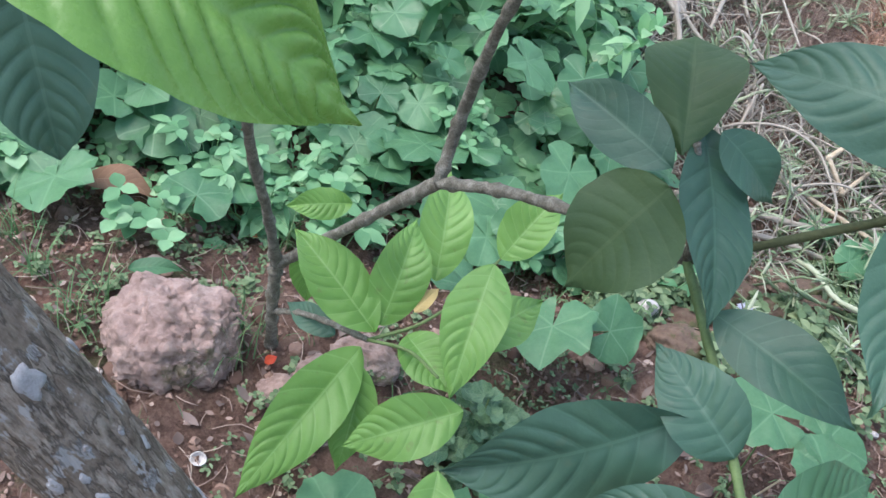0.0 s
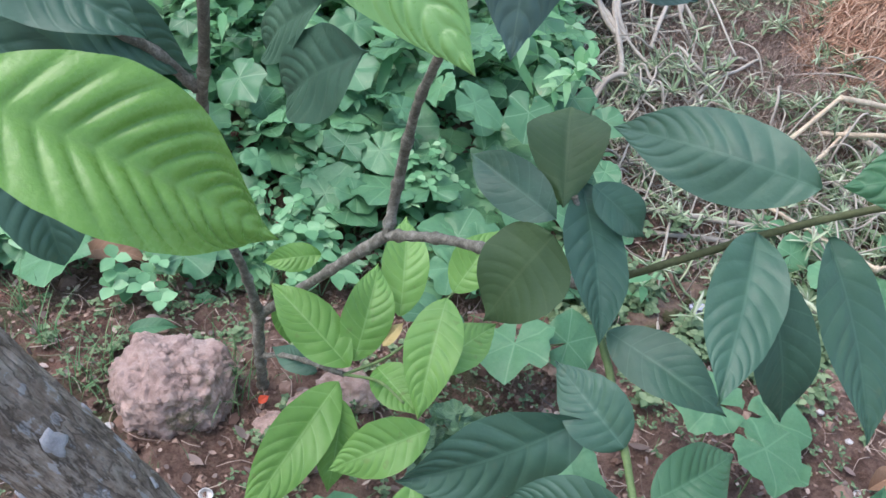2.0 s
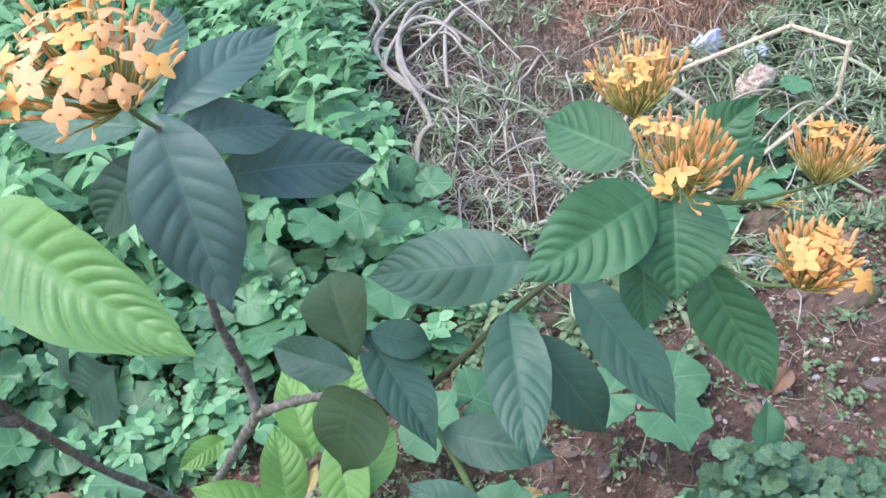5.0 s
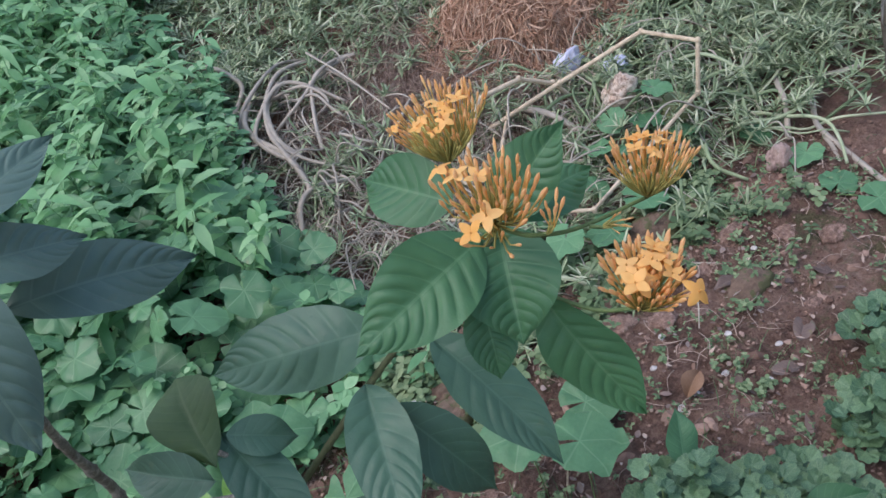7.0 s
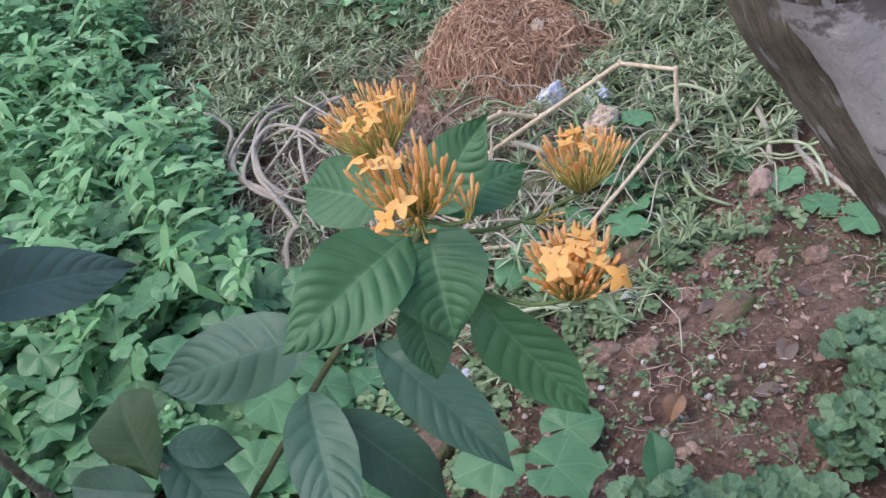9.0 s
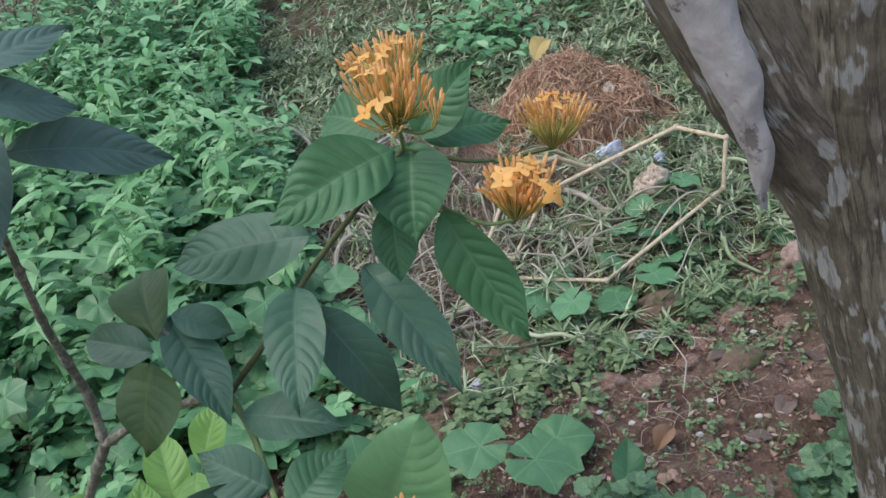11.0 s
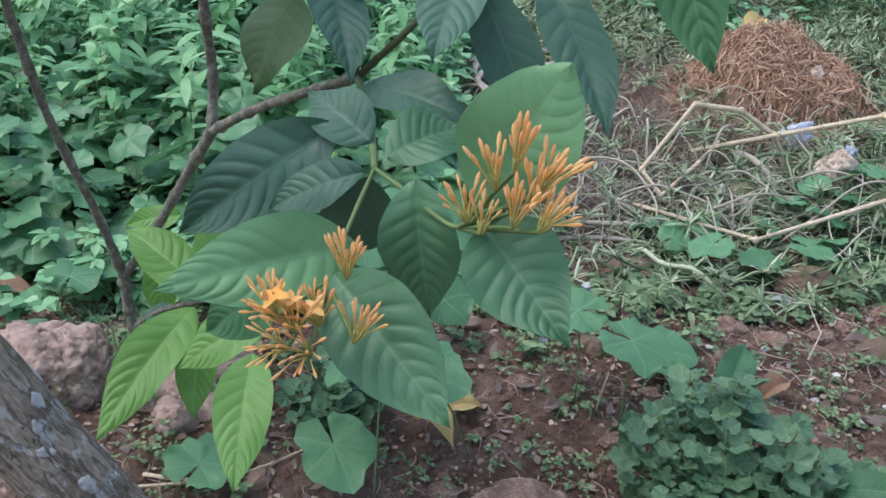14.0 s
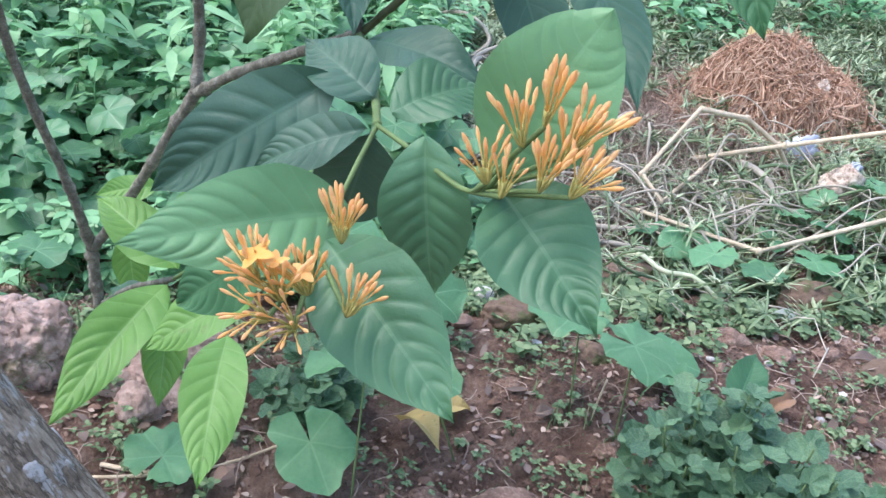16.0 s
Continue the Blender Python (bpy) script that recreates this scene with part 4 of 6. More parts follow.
cluster(HEAD, (0.742, 0.58, 1.285), (0.752, 0.590, 1.322), (-0.12, 0.05, 1.0), 0.056, 105, 10, spread_angle=27, size=0.62, fan=0.85, from_pts=[N2, (0.72, 0.52, 1.25)])
cluster(HEAD, (0.908, 0.44, 1.205), (0.915, 0.442, 1.236), (0.08, 0.05, 1.0), 0.044, 84, 9, spread_angle=27, size=0.67, fan=0.85, from_pts=[N2, (0.80, 0.45, 1.22)])
cluster(HEAD, (0.788, 0.335, 1.190), (0.793, 0.326, 1.218), (0.03, -0.12, 1.0), 0.042, 92, 12, spread_angle=34, size=0.80, fan=0.70, from_pts=[(0.735, 0.43, 1.185), (0.765, 0.375, 1.175)])
cluster(LOOSE, (0.832, 0.432, 1.214), (0.840, 0.426, 1.218), (0.3, -0.8, 0.4), 0.016, 8, 0, spread_angle=40, size=0.42, from_pts=[(0.822, 0.443, 1.216)])
cluster("faded peach-orange flower head, mostly open", (0.215, 0.58, 1.51), (0.200, 0.532, 1.566), (-0.05, -0.2, 1.0), 0.064, 36, 40, florets=FADED + FLORETS[:1], size=0.75, fan=0.85, spread_angle=48, from_pts=[N3, (0.222, 0.62, 1.47)])

# ---- creeping vine and weeds ----


def vine_blade(seed):
    """A broad five-cornered leaf with a notch at the stalk, sunken along five veins and pleated between them."""
    r = np.random.default_rng(seed)
    corners = ((-172, 0.44), (-128, 0.55), (-97, 0.52), (-64, 0.63), (-33, 0.575), (0, 0.72), (33, 0.575), (64, 0.63), (97, 0.52), (128, 0.55), (172, 0.44))
    angles = np.linspace(-172, 172, 29)
    radii = np.interp(angles, [c[0] for c in corners], [c[1] * (1 + 0.05 * r.normal()) for c in corners])
    bend, lean, dent = r.normal(0.16, 0.07), r.normal() * 0.05, r.uniform(0.6, 1.3)
    n = len(angles)
    verts, uvs = [(0.0, 0.0, 0.0)], [(0.5, 0.5)]
    for ring in (0.3, 0.62, 0.86, 1.0):
        for ang, rad in zip(angles, radii):
            a = radians(float(ang))
            rad *= 1 + 0.035 * r.normal() * (ring == 1.0)
            x, y = ring * rad * math.cos(a), ring * rad * math.sin(a)
            off = min(abs(abs(ang) - v) for v in (0, 62, 126))
            z = dent * 0.055 * ring * math.sin(math.pi * min(1.0, off / 31) * 0.5) - bend * (x * x + 0.8 * y * y) - lean * y + 0.03 * r.normal() * ring
            verts.append((x, y, z))
            uvs.append((0.5 + 0.7 * x, 0.5 + 0.7 * y))
    faces = [(0, 1 + k, 2 + k) for k in range(n - 1)]
    faces += [(1 + i * n + k, 1 + i * n + n + k, 2 + i * n + n + k, 2 + i * n + k) for i in range(3) for k in range(n - 1)]
    return mesh_of("leaf", verts, faces, VINE, uvs)


VINES = [vine_blade(s) for s in range(7)]


def green_edge(x, y):
    """How far a place lies inside the green cover behind the shrub."""
    wob = 0.16 * noise.noise((x * 2.3, y * 2.3, 7.7))
    right = 0.92 + 0.10 * (y - 1.5) * (1 if y > 3 else 0.2)
    front = 1.30 + 0.22 * max(0, x - 0.3) + (0.12 if -0.1 < x < 0.35 else 0)
    return min(y - front, right - x) + wob


def set_on(x, y, z, size, yaw, pitch, roll):
    return pose(x, y, ground_height(x, y) + z, roll, pitch, yaw) @ Matrix.Diagonal((size, size, size, 1))


vine = thing("creeping_vine", "creeping vine with many five-cornered green leaves over the soil", "vine", (0, 0, 0))
stalks = Heap()


def vine_leaf(x, y, z, size, yaw=None, pitch=None, roll=None, which=None):
    yaw = rng.uniform(0, 360) if yaw is None else yaw
    pitch = rng.normal(4, 14) if pitch is None else pitch
    roll = rng.normal(14, 14) if roll is None else roll
    part("leaf", VINES[int(rng.integers(7)) if which is None else which], vine, m=set_on(x, y, z, size, yaw, pitch, roll))
    g = ground_height(x, y)
    fx, fy = x + rng.normal() * 0.05, y + rng.normal() * 0.05
    v, f = tube([(x, y, g + z - 0.003), ((x + fx) / 2, (y + fy) / 2, g + z * 0.7 - 0.008), (fx, fy, g - 0.01)], [0.0016, 0.0018, 0.002], 5, 6)
    stalks.add(v, f)


# leaves that stand alone near the shrub's foot
vine_leaf(0.485, 0.690, 0.24, 0.15, 200, 10, 20)
vine_leaf(0.56, 0.72, 0.20, 0.13, 330, 5, 15)
vine_leaf(0.40, 0.66, 0.07, 0.125, 290, 20, 5)
vine_leaf(0.90, 0.86, 0.22, 0.13, 160, 0, -8)
vine_leaf(0.985, 0.77, 0.20, 0.15, 330, 12, -10)
vine_leaf(0.165, 0.66, 0.07, 0.12, 60, 0, 0)
vine_leaf(0.36, 1.06, 0.20, 0.13, 120, 0, 20)
vine_leaf(0.545, 1.06, 0.13, 0.15, 250, 0, 25)
vine_leaf(0.67, 1.08, 0.11, 0.12, 20, 0, 25)
vine_leaf(1.13, 0.93, 0.07, 0.13, 340, 0, 10)
for x, y, s in ((-0.27, 1.70, 0.15), (-0.36, 1.56, 0.15), (-0.25, 1.53, 0.16), (-0.10, 1.60, 0.15), (-0.10, 1.40, 0.14), (-0.17, 1.32, 0.13), (-0.45, 1.33, 0.15), (0.64, 1.80, 0.15), (0.24, 1.72, 0.14),
                (0.14, 1.57, 0.13), (0.20, 1.52, 0.12), (0.47, 1.45, 0.14), (0.60, 1.42, 0.14), (0.36, 1.42, 0.14), (1.88, 1.46, 0.12), (1.92, 1.55, 0.12), (1.62, 1.36, 0.11), (1.50, 1.43, 0.11), (1.42, 1.52, 0.09), (1.78, 1.40, 0.12), (2.12, 1.74, 0.09), (2.10, 1.66, 0.09)):
    vine_leaf(x, y, rng.uniform(0.05, 0.13), s)
for x, y, size, yaw in ((2.244, 1.183, 0.095, 200), (2.19, 1.03, 0.10, 20), (2.176, 0.894, 0.11, 300), (2.02, 1.47, 0.10, 80), (2.28, 1.40, 0.09, 10)):
    vine_leaf(x, y, 0.025, size, yaw, 3, 4)
for x, y, size, yaw, roll in ((1.74, 1.56, 0.085, 30, 20), (1.86, 1.66, 0.10, 140, 10), (1.96, 1.72, 0.09, 250, 25), (2.03, 1.62, 0.10, 60, 5), (1.55, 1.60, 0.09, 300, 15), (1.40, 1.66, 0.10, 200, 20), (2.10, 1.52, 0.085, 100, 12), (1.66, 1.42, 0.09, 20, 10)):
    vine_leaf(x, y, 0.07, size, yaw, 8, roll)
placed, tries = 0, 0
spots = []
while placed < 250 and tries < 20000:
    tries += 1
    x, y = rng.uniform(-1.3, 0.95), 1.22 + 2.1 * rng.random() ** 1.5
    e = green_edge(x, y)
    if e < 0 or noise.noise((x * 4.5, y * 4.5, 17)) < -0.22 or any((x - a) ** 2 + (y - b) ** 2 < 0.0042 for a, b in spots):
        continue
    spots.append((x, y))
    vine_leaf(x, y, rng.uniform(0.03, 0.16) + 0.05 * min(1, e), rng.uniform(0.085, 0.155))
    placed += 1
cover_v, cover_f, cover_uv, cover_n = [], [], [], 0
for _ in range(6000):
    x, y = rng.uniform(-1.5, 0.95), 1.65 + 2.0 * rng.random()
    if green_edge(x, y) < 0 or noise.noise((x * 5, y * 5, 31)) < -0.4 or any((x - a) ** 2 + (y - b) ** 2 < 0.0030 for a, b in spots):
        continue
    spots.append((x, y))
    me = VINES[int(rng.integers(7))]
    s = rng.uniform(0.07, 0.13)
    m = set_on(x, y, rng.uniform(0.10, 0.30), s, rng.uniform(0, 360), rng.normal(4, 16), rng.normal(14, 16))
    cover_v += [m @ q.co for q in me.vertices]
    cover_f += [tuple(i + cover_n for i in face.vertices) for face in me.polygons]
    uv = {me.loops[i].vertex_index: tuple(me.uv_layers[0].data[i].uv) for i in range(len(me.loops))}
    cover_uv += [uv[i] for i in range(len(me.vertices))]
    cover_n += len(me.vertices)
    if len(spots) > 900:
        break
part("leaf_cover", mesh_of("leaf_cover", cover_v, cover_f, VINE, cover_uv), vine, "more vine leaves further back")["kind"] = "stuff"
part("runner", mesh_of("runner", np.vstack(stalks.v), stalks.f, SHOOT), vine, "thin green leaf stalks")["kind"] = "stuff"

weeds = Heap()


def leaflet(root, d, length, width, droop=0.3):
    """A small pointed leaflet, folded along its middle."""
    d = Vector(d).normalized()
    side = d.cross(Vector((0, 0, 1)))
    side = side.normalized() if side.length > 1e-3 else Vector((1, 0, 0))
    up = side.cross(d)
    v = []
    for s, w in ((0, 0.10), (0.3, 0.85), (0.6, 0.9), (0.85, 0.45), (1, 0.03)):
        mid = Vector(root) + d * (length * s) - Vector((0, 0, droop * length * s * s))
        v += [mid - side * (w * width) + up * (0.25 * width * w), mid, mid + side * (w * width) + up * (0.25 * width * w)]
    f = []
    for k in range(4):
        f += [(3 * k, 3 * k + 1, 3 * k + 4, 3 * k + 3), (3 * k + 1, 3 * k + 2, 3 * k + 5, 3 * k + 4)]
    return v, f


def weed(x, y, tall, kind, size):
    """kind 0: three round leaflets on each stalk; 1: narrow leaves in pairs up a stem; 2: low rosette; 3: five-fingered leaves."""
    g = ground_height(x, y)
    lean = rng.normal(size=2) * 0.18 * tall
    top = Vector((x + lean[0], y + lean[1], g + tall))
    foot = Vector((x, y, g - 0.01))
    if kind == 0:
        for k in range(int(rng.integers(3, 6))):
            a = rng.uniform(0, 6.28)
            tip = foot.lerp(top, rng.uniform(0.55, 1)) + Vector((math.cos(a), math.sin(a), 0)) * tall * rng.uniform(0.1, 0.45)
            weeds.add(*tube([tuple(foot), tuple(foot.lerp(tip, 0.6) + Vector((0, 0, 0.01))), tuple(tip)], [0.0013, 0.001], 4, 4))
            for j in range(3):
                b = a + j * 2.09
                weeds.add(*leaflet(tip, (math.cos(b), math.sin(b), rng.uniform(-0.1, 0.35)), size * rng.uniform(0.8, 1.1), size * 0.42, 0.15))
    elif kind == 1:
        weeds.add(*tube([tuple(foot), tuple(foot.lerp(top, 0.5)), tuple(top)], [0.002, 0.0012], 4, 5))
        steps = max(3, int(tall / (0.6 * size)))
        for k in range(steps):
            p = foot.lerp(top, 0.2 + 0.8 * (k + 1) / steps)
            a0 = k * 1.57 + rng.normal() * 0.4
            for s in (0, math.pi):
                d = (math.cos(a0 + s), math.sin(a0 + s), rng.uniform(-0.2, 1.0))
                weeds.add(*leaflet(p, d, size * rng.uniform(0.8, 1.8), size * rng.uniform(0.17, 0.34), rng.uniform(0.1, 0.9)))
    elif kind == 3:
        for k in range(int(rng.integers(2, 5))):
            a = rng.uniform(0, 6.28)
            tip = foot.lerp(top, rng.uniform(0.5, 1)) + Vector((math.cos(a), math.sin(a), 0)) * tall * rng.uniform(0.1, 0.5)
            weeds.add(*tube([tuple(foot), tuple(foot.lerp(tip, 0.6) + Vector((0, 0, 0.015))), tuple(tip)], [0.0016, 0.001], 4, 4))
            for j in range(5):
                b = a + (j - 2) * 0.95
                weeds.add(*leaflet(tip, (math.cos(b), math.sin(b), rng.uniform(-0.25, 0.25)), size * (1.5 - 0.22 * abs(j - 2)) * rng.uniform(0.9, 1.1), size * 0.36, 0.25))
    else:
        for k in range(int(rng.integers(4, 8))):
            a = k * 2.4 + rng.random()
            weeds.add(*leaflet(foot + Vector((0, 0, 0.015)), (math.cos(a), math.sin(a), rng.uniform(0.15, 0.6)), size, size * 0.36, 0.3))


made = 0
for _ in range(16000):
    far = rng.random() < 0.55
    x, y = (rng.uniform(-2.6, 1.6), 2.6 + 4.2 * rng.random() ** 1.3) if far else (rng.uniform(-1.3, 1.05), rng.uniform(1.15, 3.2))
    e = green_edge(x, y)
    if e < -0.08 and not (y > 3.6 and x < 1.2 + 0.25 * (y - 3.6)):
        continue
    clump = noise.noise((x * 4.2, y * 4.2, 12.5)) + 0.5 * noise.noise((x * 10, y * 10, 3.5))
    if clump < -0.12 and y > 1.6 and rng.random() < 0.85 or y < 2.0 and (clump < 0.05 or rng.random() < 0.35):
        continue
    if x < -1.8 and rng.random() < (-1.8 - x) / 0.8 or y > 5.6 and rng.random() < (y - 5.6) / 1.2:
        continue
    kin = noise.noise((x * 1.9, y * 1.9, 71)) + 0.25 * rng.normal()
    kind = (0 if kin > 0.22 else 3 if kin > 0.05 else 1) if y > 2.1 else int(rng.choice(4, p=(0.58, 0.10, 0.20, 0.12)))
    deep = max(0, min(1, (y - 1.4) / 2.2))
    weed(x, y, (1 + max(0, clump)) * rng.uniform(0.04, 0.13) + deep * rng.uniform(0.03, 0.24) + (0.25 * rng.random() if y > 4.2 else 0), kind, rng.uniform(0.022, 0.046) * rng.uniform(0.75, 1.35) * (1 + 0.6 * max(0, min(1, (y - 1.8) / 0.8)) * (kind == 1) + 0.4 * max(0, min(1, (y - 2.4) / 1.5))))
    made += 1
    if made > 2900:
        break
# mats of tiny leaves and seedlings on the open soil
for _ in range(5200):
    x, y = rng.uniform(-1.3, 1.0), 1.25 + 2.2 * rng.random() ** 1.3
    if green_edge(x, y) < 0.03:
        continue
    g, a = ground_height(x, y) + rng.uniform(0.008, 0.06), rng.uniform(0, 6.28)
    for j in range(2):
        weeds.add(*leaflet((x, y, g), (math.cos(a + 2.4 * j), math.sin(a + 2.4 * j), rng.uniform(-0.1, 0.5)), rng.uniform(0.018, 0.042), rng.uniform(0.007, 0.014), 0.2))
weeds.make("weeds", HERB, "dense green low weeds with small leaflets behind the shrub", "weeds")
weeds = Heap()
# taller weeds with long pointed leaves
for _ in range(330):
    x, y = rng.uniform(-1.3, 0.98), rng.uniform(2.0, 4.4)
    if green_edge(x, y) > 0.0:
        weed(x, y, rng.uniform(0.22, 0.50), 1, rng.uniform(0.055, 0.095))
weeds.make("tall_weeds", TALL, "tall bright green weeds with long pointed leaves", "weeds")
weeds = Heap()
for _ in range(11000):
    x, y = rng.uniform(-0.75, 2.3), rng.uniform(0.45, 1.6)
    if noise.noise((x * 4.5, y * 4.5, 21)) + 0.6 * noise.noise((x * 13, y * 13, 2)) > 0.14 - 0.25 * max(0.0, y - 1.15):
        g = ground_height(x, y) + rng.uniform(0.002, 0.018)
        a = rng.uniform(0, 6.28)
        for j in range(int(rng.integers(1, 4))):
            weeds.add(*leaflet((x, y, g), (math.cos(a + 2.1 * j), math.sin(a + 2.1 * j), rng.uniform(-0.1, 0.6)), rng.uniform(0.006, 0.013), rng.uniform(0.002, 0.0048), 0.1))
for _ in range(1100):
    x, y = rng.uniform(-0.75, 2.2), rng.uniform(0.45, 1.5)
    if noise.noise((x * 3, y * 3, 5)) + 0.4 * noise.noise((x * 11, y * 11, 5)) > 0.12:
        weed(x, y, rng.uniform(0.01, 0.05), int(rng.choice((0, 2))), rng.uniform(0.006, 0.015))
# low weeds where the soil meets the creepers
for _ in range(1100):
    x, y = rng.uniform(0.7, 2.1), rng.normal(1.33, 0.15)
    if noise.noise((x * 5, y * 5, 44)) > -0.08:
        weed(x, y, rng.uniform(0.02, 0.07), int(rng.choice((0, 1, 2))), rng.uniform(0.014, 0.032))
weeds.make("seedlings", SEEDLING, "mats of tiny dull green seedlings on the open soil", "seedlings")

# ---- tall weeds and bushes at the back ----


def bush(x, y, tall, wide, leaves):
    """A loose bush: bare stems that carry leaves at their ends."""
    ob = thing("bush", "loose dark green wild bush at the back of the plot", "bush", (x, y, 0.0), "bushes behind the plot")
    stems, blades = Heap(), Heap()
    for k in range(14):
        a = rng.uniform(0, 6.28)
        r = wide * math.sqrt(rng.random())
        tip = Vector((r * math.cos(a), r * math.sin(a), tall * rng.uniform(0.45, 1.0)))
        stems.add(*tube([(tip.x * 0.1, tip.y * 0.1, -0.03), (tip.x * 0.5, tip.y * 0.5, tip.z * 0.6), tuple(tip)], [0.008, 0.005, 0.002], 5, 7))
        for j in range(leaves // 14):
            p = tip * rng.uniform(0.35, 1.0) + Vector(rng.normal(size=3)) * 0.07
            p.z = max(0.03, p.z)
            d = Vector((*rng.normal(size=2), rng.uniform(-0.2, 0.6)))
            blades.add(*leaflet(p, d, rng.uniform(0.05, 0.11), rng.uniform(0.016, 0.032), 0.35))
    part("stem", mesh_of("stem", np.vstack(stems.v), stems.f, TWIG), ob)
    part("foliage", mesh_of("foliage", np.vstack(blades.v), blades.f, HERB), ob)


for x, y, tall, wide in ((-1.6, 4.8, 0.9, 0.7), (-0.6, 5.6, 1.0, 0.8), (0.3, 5.0, 0.8, 0.6), (0.9, 5.9, 1.1, 0.8), (1.9, 6.2, 1.0, 0.8), (2.9, 6.0, 0.9, 0.8), (3.9, 5.4, 0.9, 0.8), (4.8, 4.6, 0.9, 0.8), (5.4, 3.4, 0.9, 0.8),
                         (2.75, 4.6, 0.5, 0.5), (3.35, 3.9, 0.4, 0.45), (2.35, 3.55, 0.42, 0.40), (-1.7, 3.4, 0.7, 0.6), (-1.9, 2.2, 0.7, 0.6), (0.1, 7.2, 1.4, 1.0), (-1.4, 7.0, 1.4, 1.0), (1.6, 7.6, 1.4, 1.0), (3.2, 7.4, 1.4, 1.0), (4.9, 6.6, 1.4, 1.0)):
    bush(x, y, tall, wide, 420)

# ---- grass and pale creepers on the right ----
grass = Heap()


def blade(x, y, length, yaw, lean, width):
    g = ground_height(x, y)
    d = np.array([math.cos(yaw), math.sin(yaw)])
    s = np.array([-d[1], d[0]])
    pts = []
    for t in (0, 0.4, 0.75, 1.0):
        out = lean * length * t * t
        up = length * t * (1 - 0.35 * lean * t)
        w = width * (1 - t) ** 0.6
        base = np.array([x, y]) + d * out
        pts += [(*(base - s * w), g + up), (*(base + s * w), g + up)]
    grass.add(pts, [(0, 1, 3, 2), (2, 3, 5, 4), (4, 5, 7, 6)])


for _ in range(5200):
    x, y = rng.uniform(-1.3, 4.2), rng.uniform(0.35, 5.4)
    if y > 1.5 and x > 1.3 and noise.noise((x * 1.6, y * 1.6, 9)) > -0.25 or noise.noise((x * 2.4, y * 2.4, 3)) > 0.22:
        if (x - 2.3) ** 2 + (y - 2.5) ** 2 > 0.13:
            far = y > 3
            blade(x, y, rng.uniform(0.03, 0.11) * (1.5 if far else 1), rng.uniform(0, 6.28), rng.uniform(0.2, 1.2), rng.uniform(0.001, 0.0024) * (1.4 if far else 1))
for _ in range(2600):
    x, y = rng.uniform(-0.7, 2.1), rng.uniform(0.5, 1.55)
    if noise.noise((x * 3.7, y * 3.7, 61)) + 0.4 * noise.noise((x * 11, y * 11, 6)) > 0.22 - 0.3 * max(0.0, y - 1.1):
        blade(x, y, rng.uniform(0.015, 0.06), rng.uniform(0, 6.28), rng.uniform(0.3, 1.3), rng.uniform(0.0006, 0.0014))
for x, y in ((-0.04, 0.99), (-0.05, 0.96), (-0.06, 1.05), (-0.08, 1.02), (-0.30, 1.06), (-0.33, 1.0), (-0.42, 1.1), (-0.50, 1.2), (-0.46, 1.0), (0.10, 1.38), (0.02, 1.32)):
    for _ in range(22):
        blade(x + rng.normal() * 0.02, y + rng.normal() * 0.02, rng.uniform(0.05, 0.16), rng.uniform(0, 6.28), rng.uniform(0.2, 0.9), 0.0016)
grass.make("grass", GRASS, "thin tufts of green and straw-coloured grass between the weeds", "grass", smooth=False)


def wander(x, y, length, rise, bend, n=6):
    """A line that creeps over the ground and lifts here and there."""
    a = rng.uniform(0, 6.28)
    turn = rng.normal() * bend
    pts = []
    for k in range(n):
        lift = rise * rng.random() if 0 < k < n - 1 else 0.2 * rise * rng.random()
        pts.append((x, y, ground_height(x, y) + 0.004 + lift))
        a += turn + rng.normal() * bend * 0.5
        x += math.cos(a) * length / n
        y += math.sin(a) * length / n
    return pts


creeper = Heap()


def needle_leaf(root, d, length, width):
    """A narrow fleshy leaf that bends over, three faces long."""
    d = Vector(d).normalized()
    s = d.cross(Vector((0.3, 0.2, 1))).normalized()
    up = s.cross(d)
    v = []
    for t, w in ((0.0, 0.6), (0.4, 1.0), (0.8, 0.75), (1.0, 0.1)):
        p = root + d * (length * t) - Vector((0, 0, 0.22 * length * t * t))
        v += [p - s * (width * w), p + up * (0.5 * width * w), p + s * (width * w)]
    return v, [(3 * k + c, 3 * k + c + 1, 3 * k + c + 4, 3 * k + c + 3) for k in range(3) for c in (0, 1)]


def tuft(x, y, rise):
    """A fleshy stem that creeps, lifts its end and carries a tuft of narrow leaves."""
    pts = wander(x, y, rng.uniform(0.15, 0.45), rise * 0.5, 0.3, 5)
    pts[-1] = (pts[-1][0], pts[-1][1], pts[-1][2] + rise)
    pts[-2] = (pts[-2][0], pts[-2][1], pts[-2][2] + rise * 0.5)
    r = 0.0018 + 0.0042 * rng.random() ** 2
    creeper.add(*tube(pts, [r, r, r * 0.7], 5, 9))
    for k in range(int(rng.integers(12, 20))):
        p = Vector(pts[-1]).lerp(Vector(pts[-2]), 0.7 * rng.random() ** 1.5)
        a = rng.uniform(0, 6.28)
        creeper.add(*needle_leaf(p, (math.cos(a), math.sin(a), rng.uniform(0.0, 1.3)), rng.uniform(0.035, 0.085) * (1.2 if y > 2.3 else 1), rng.uniform(0.0022, 0.0046) * (1.35 if y > 2.3 else 1)))


STRAW_LINE = [(1.93, 1.925), (2.171, 1.778), (2.206, 1.569), (2.179, 1.545), (1.656, 1.475), (1.312, 1.86), (1.448, 1.87), (1.62, 1.944), (1.8, 1.97), (2.02, 1.95)]


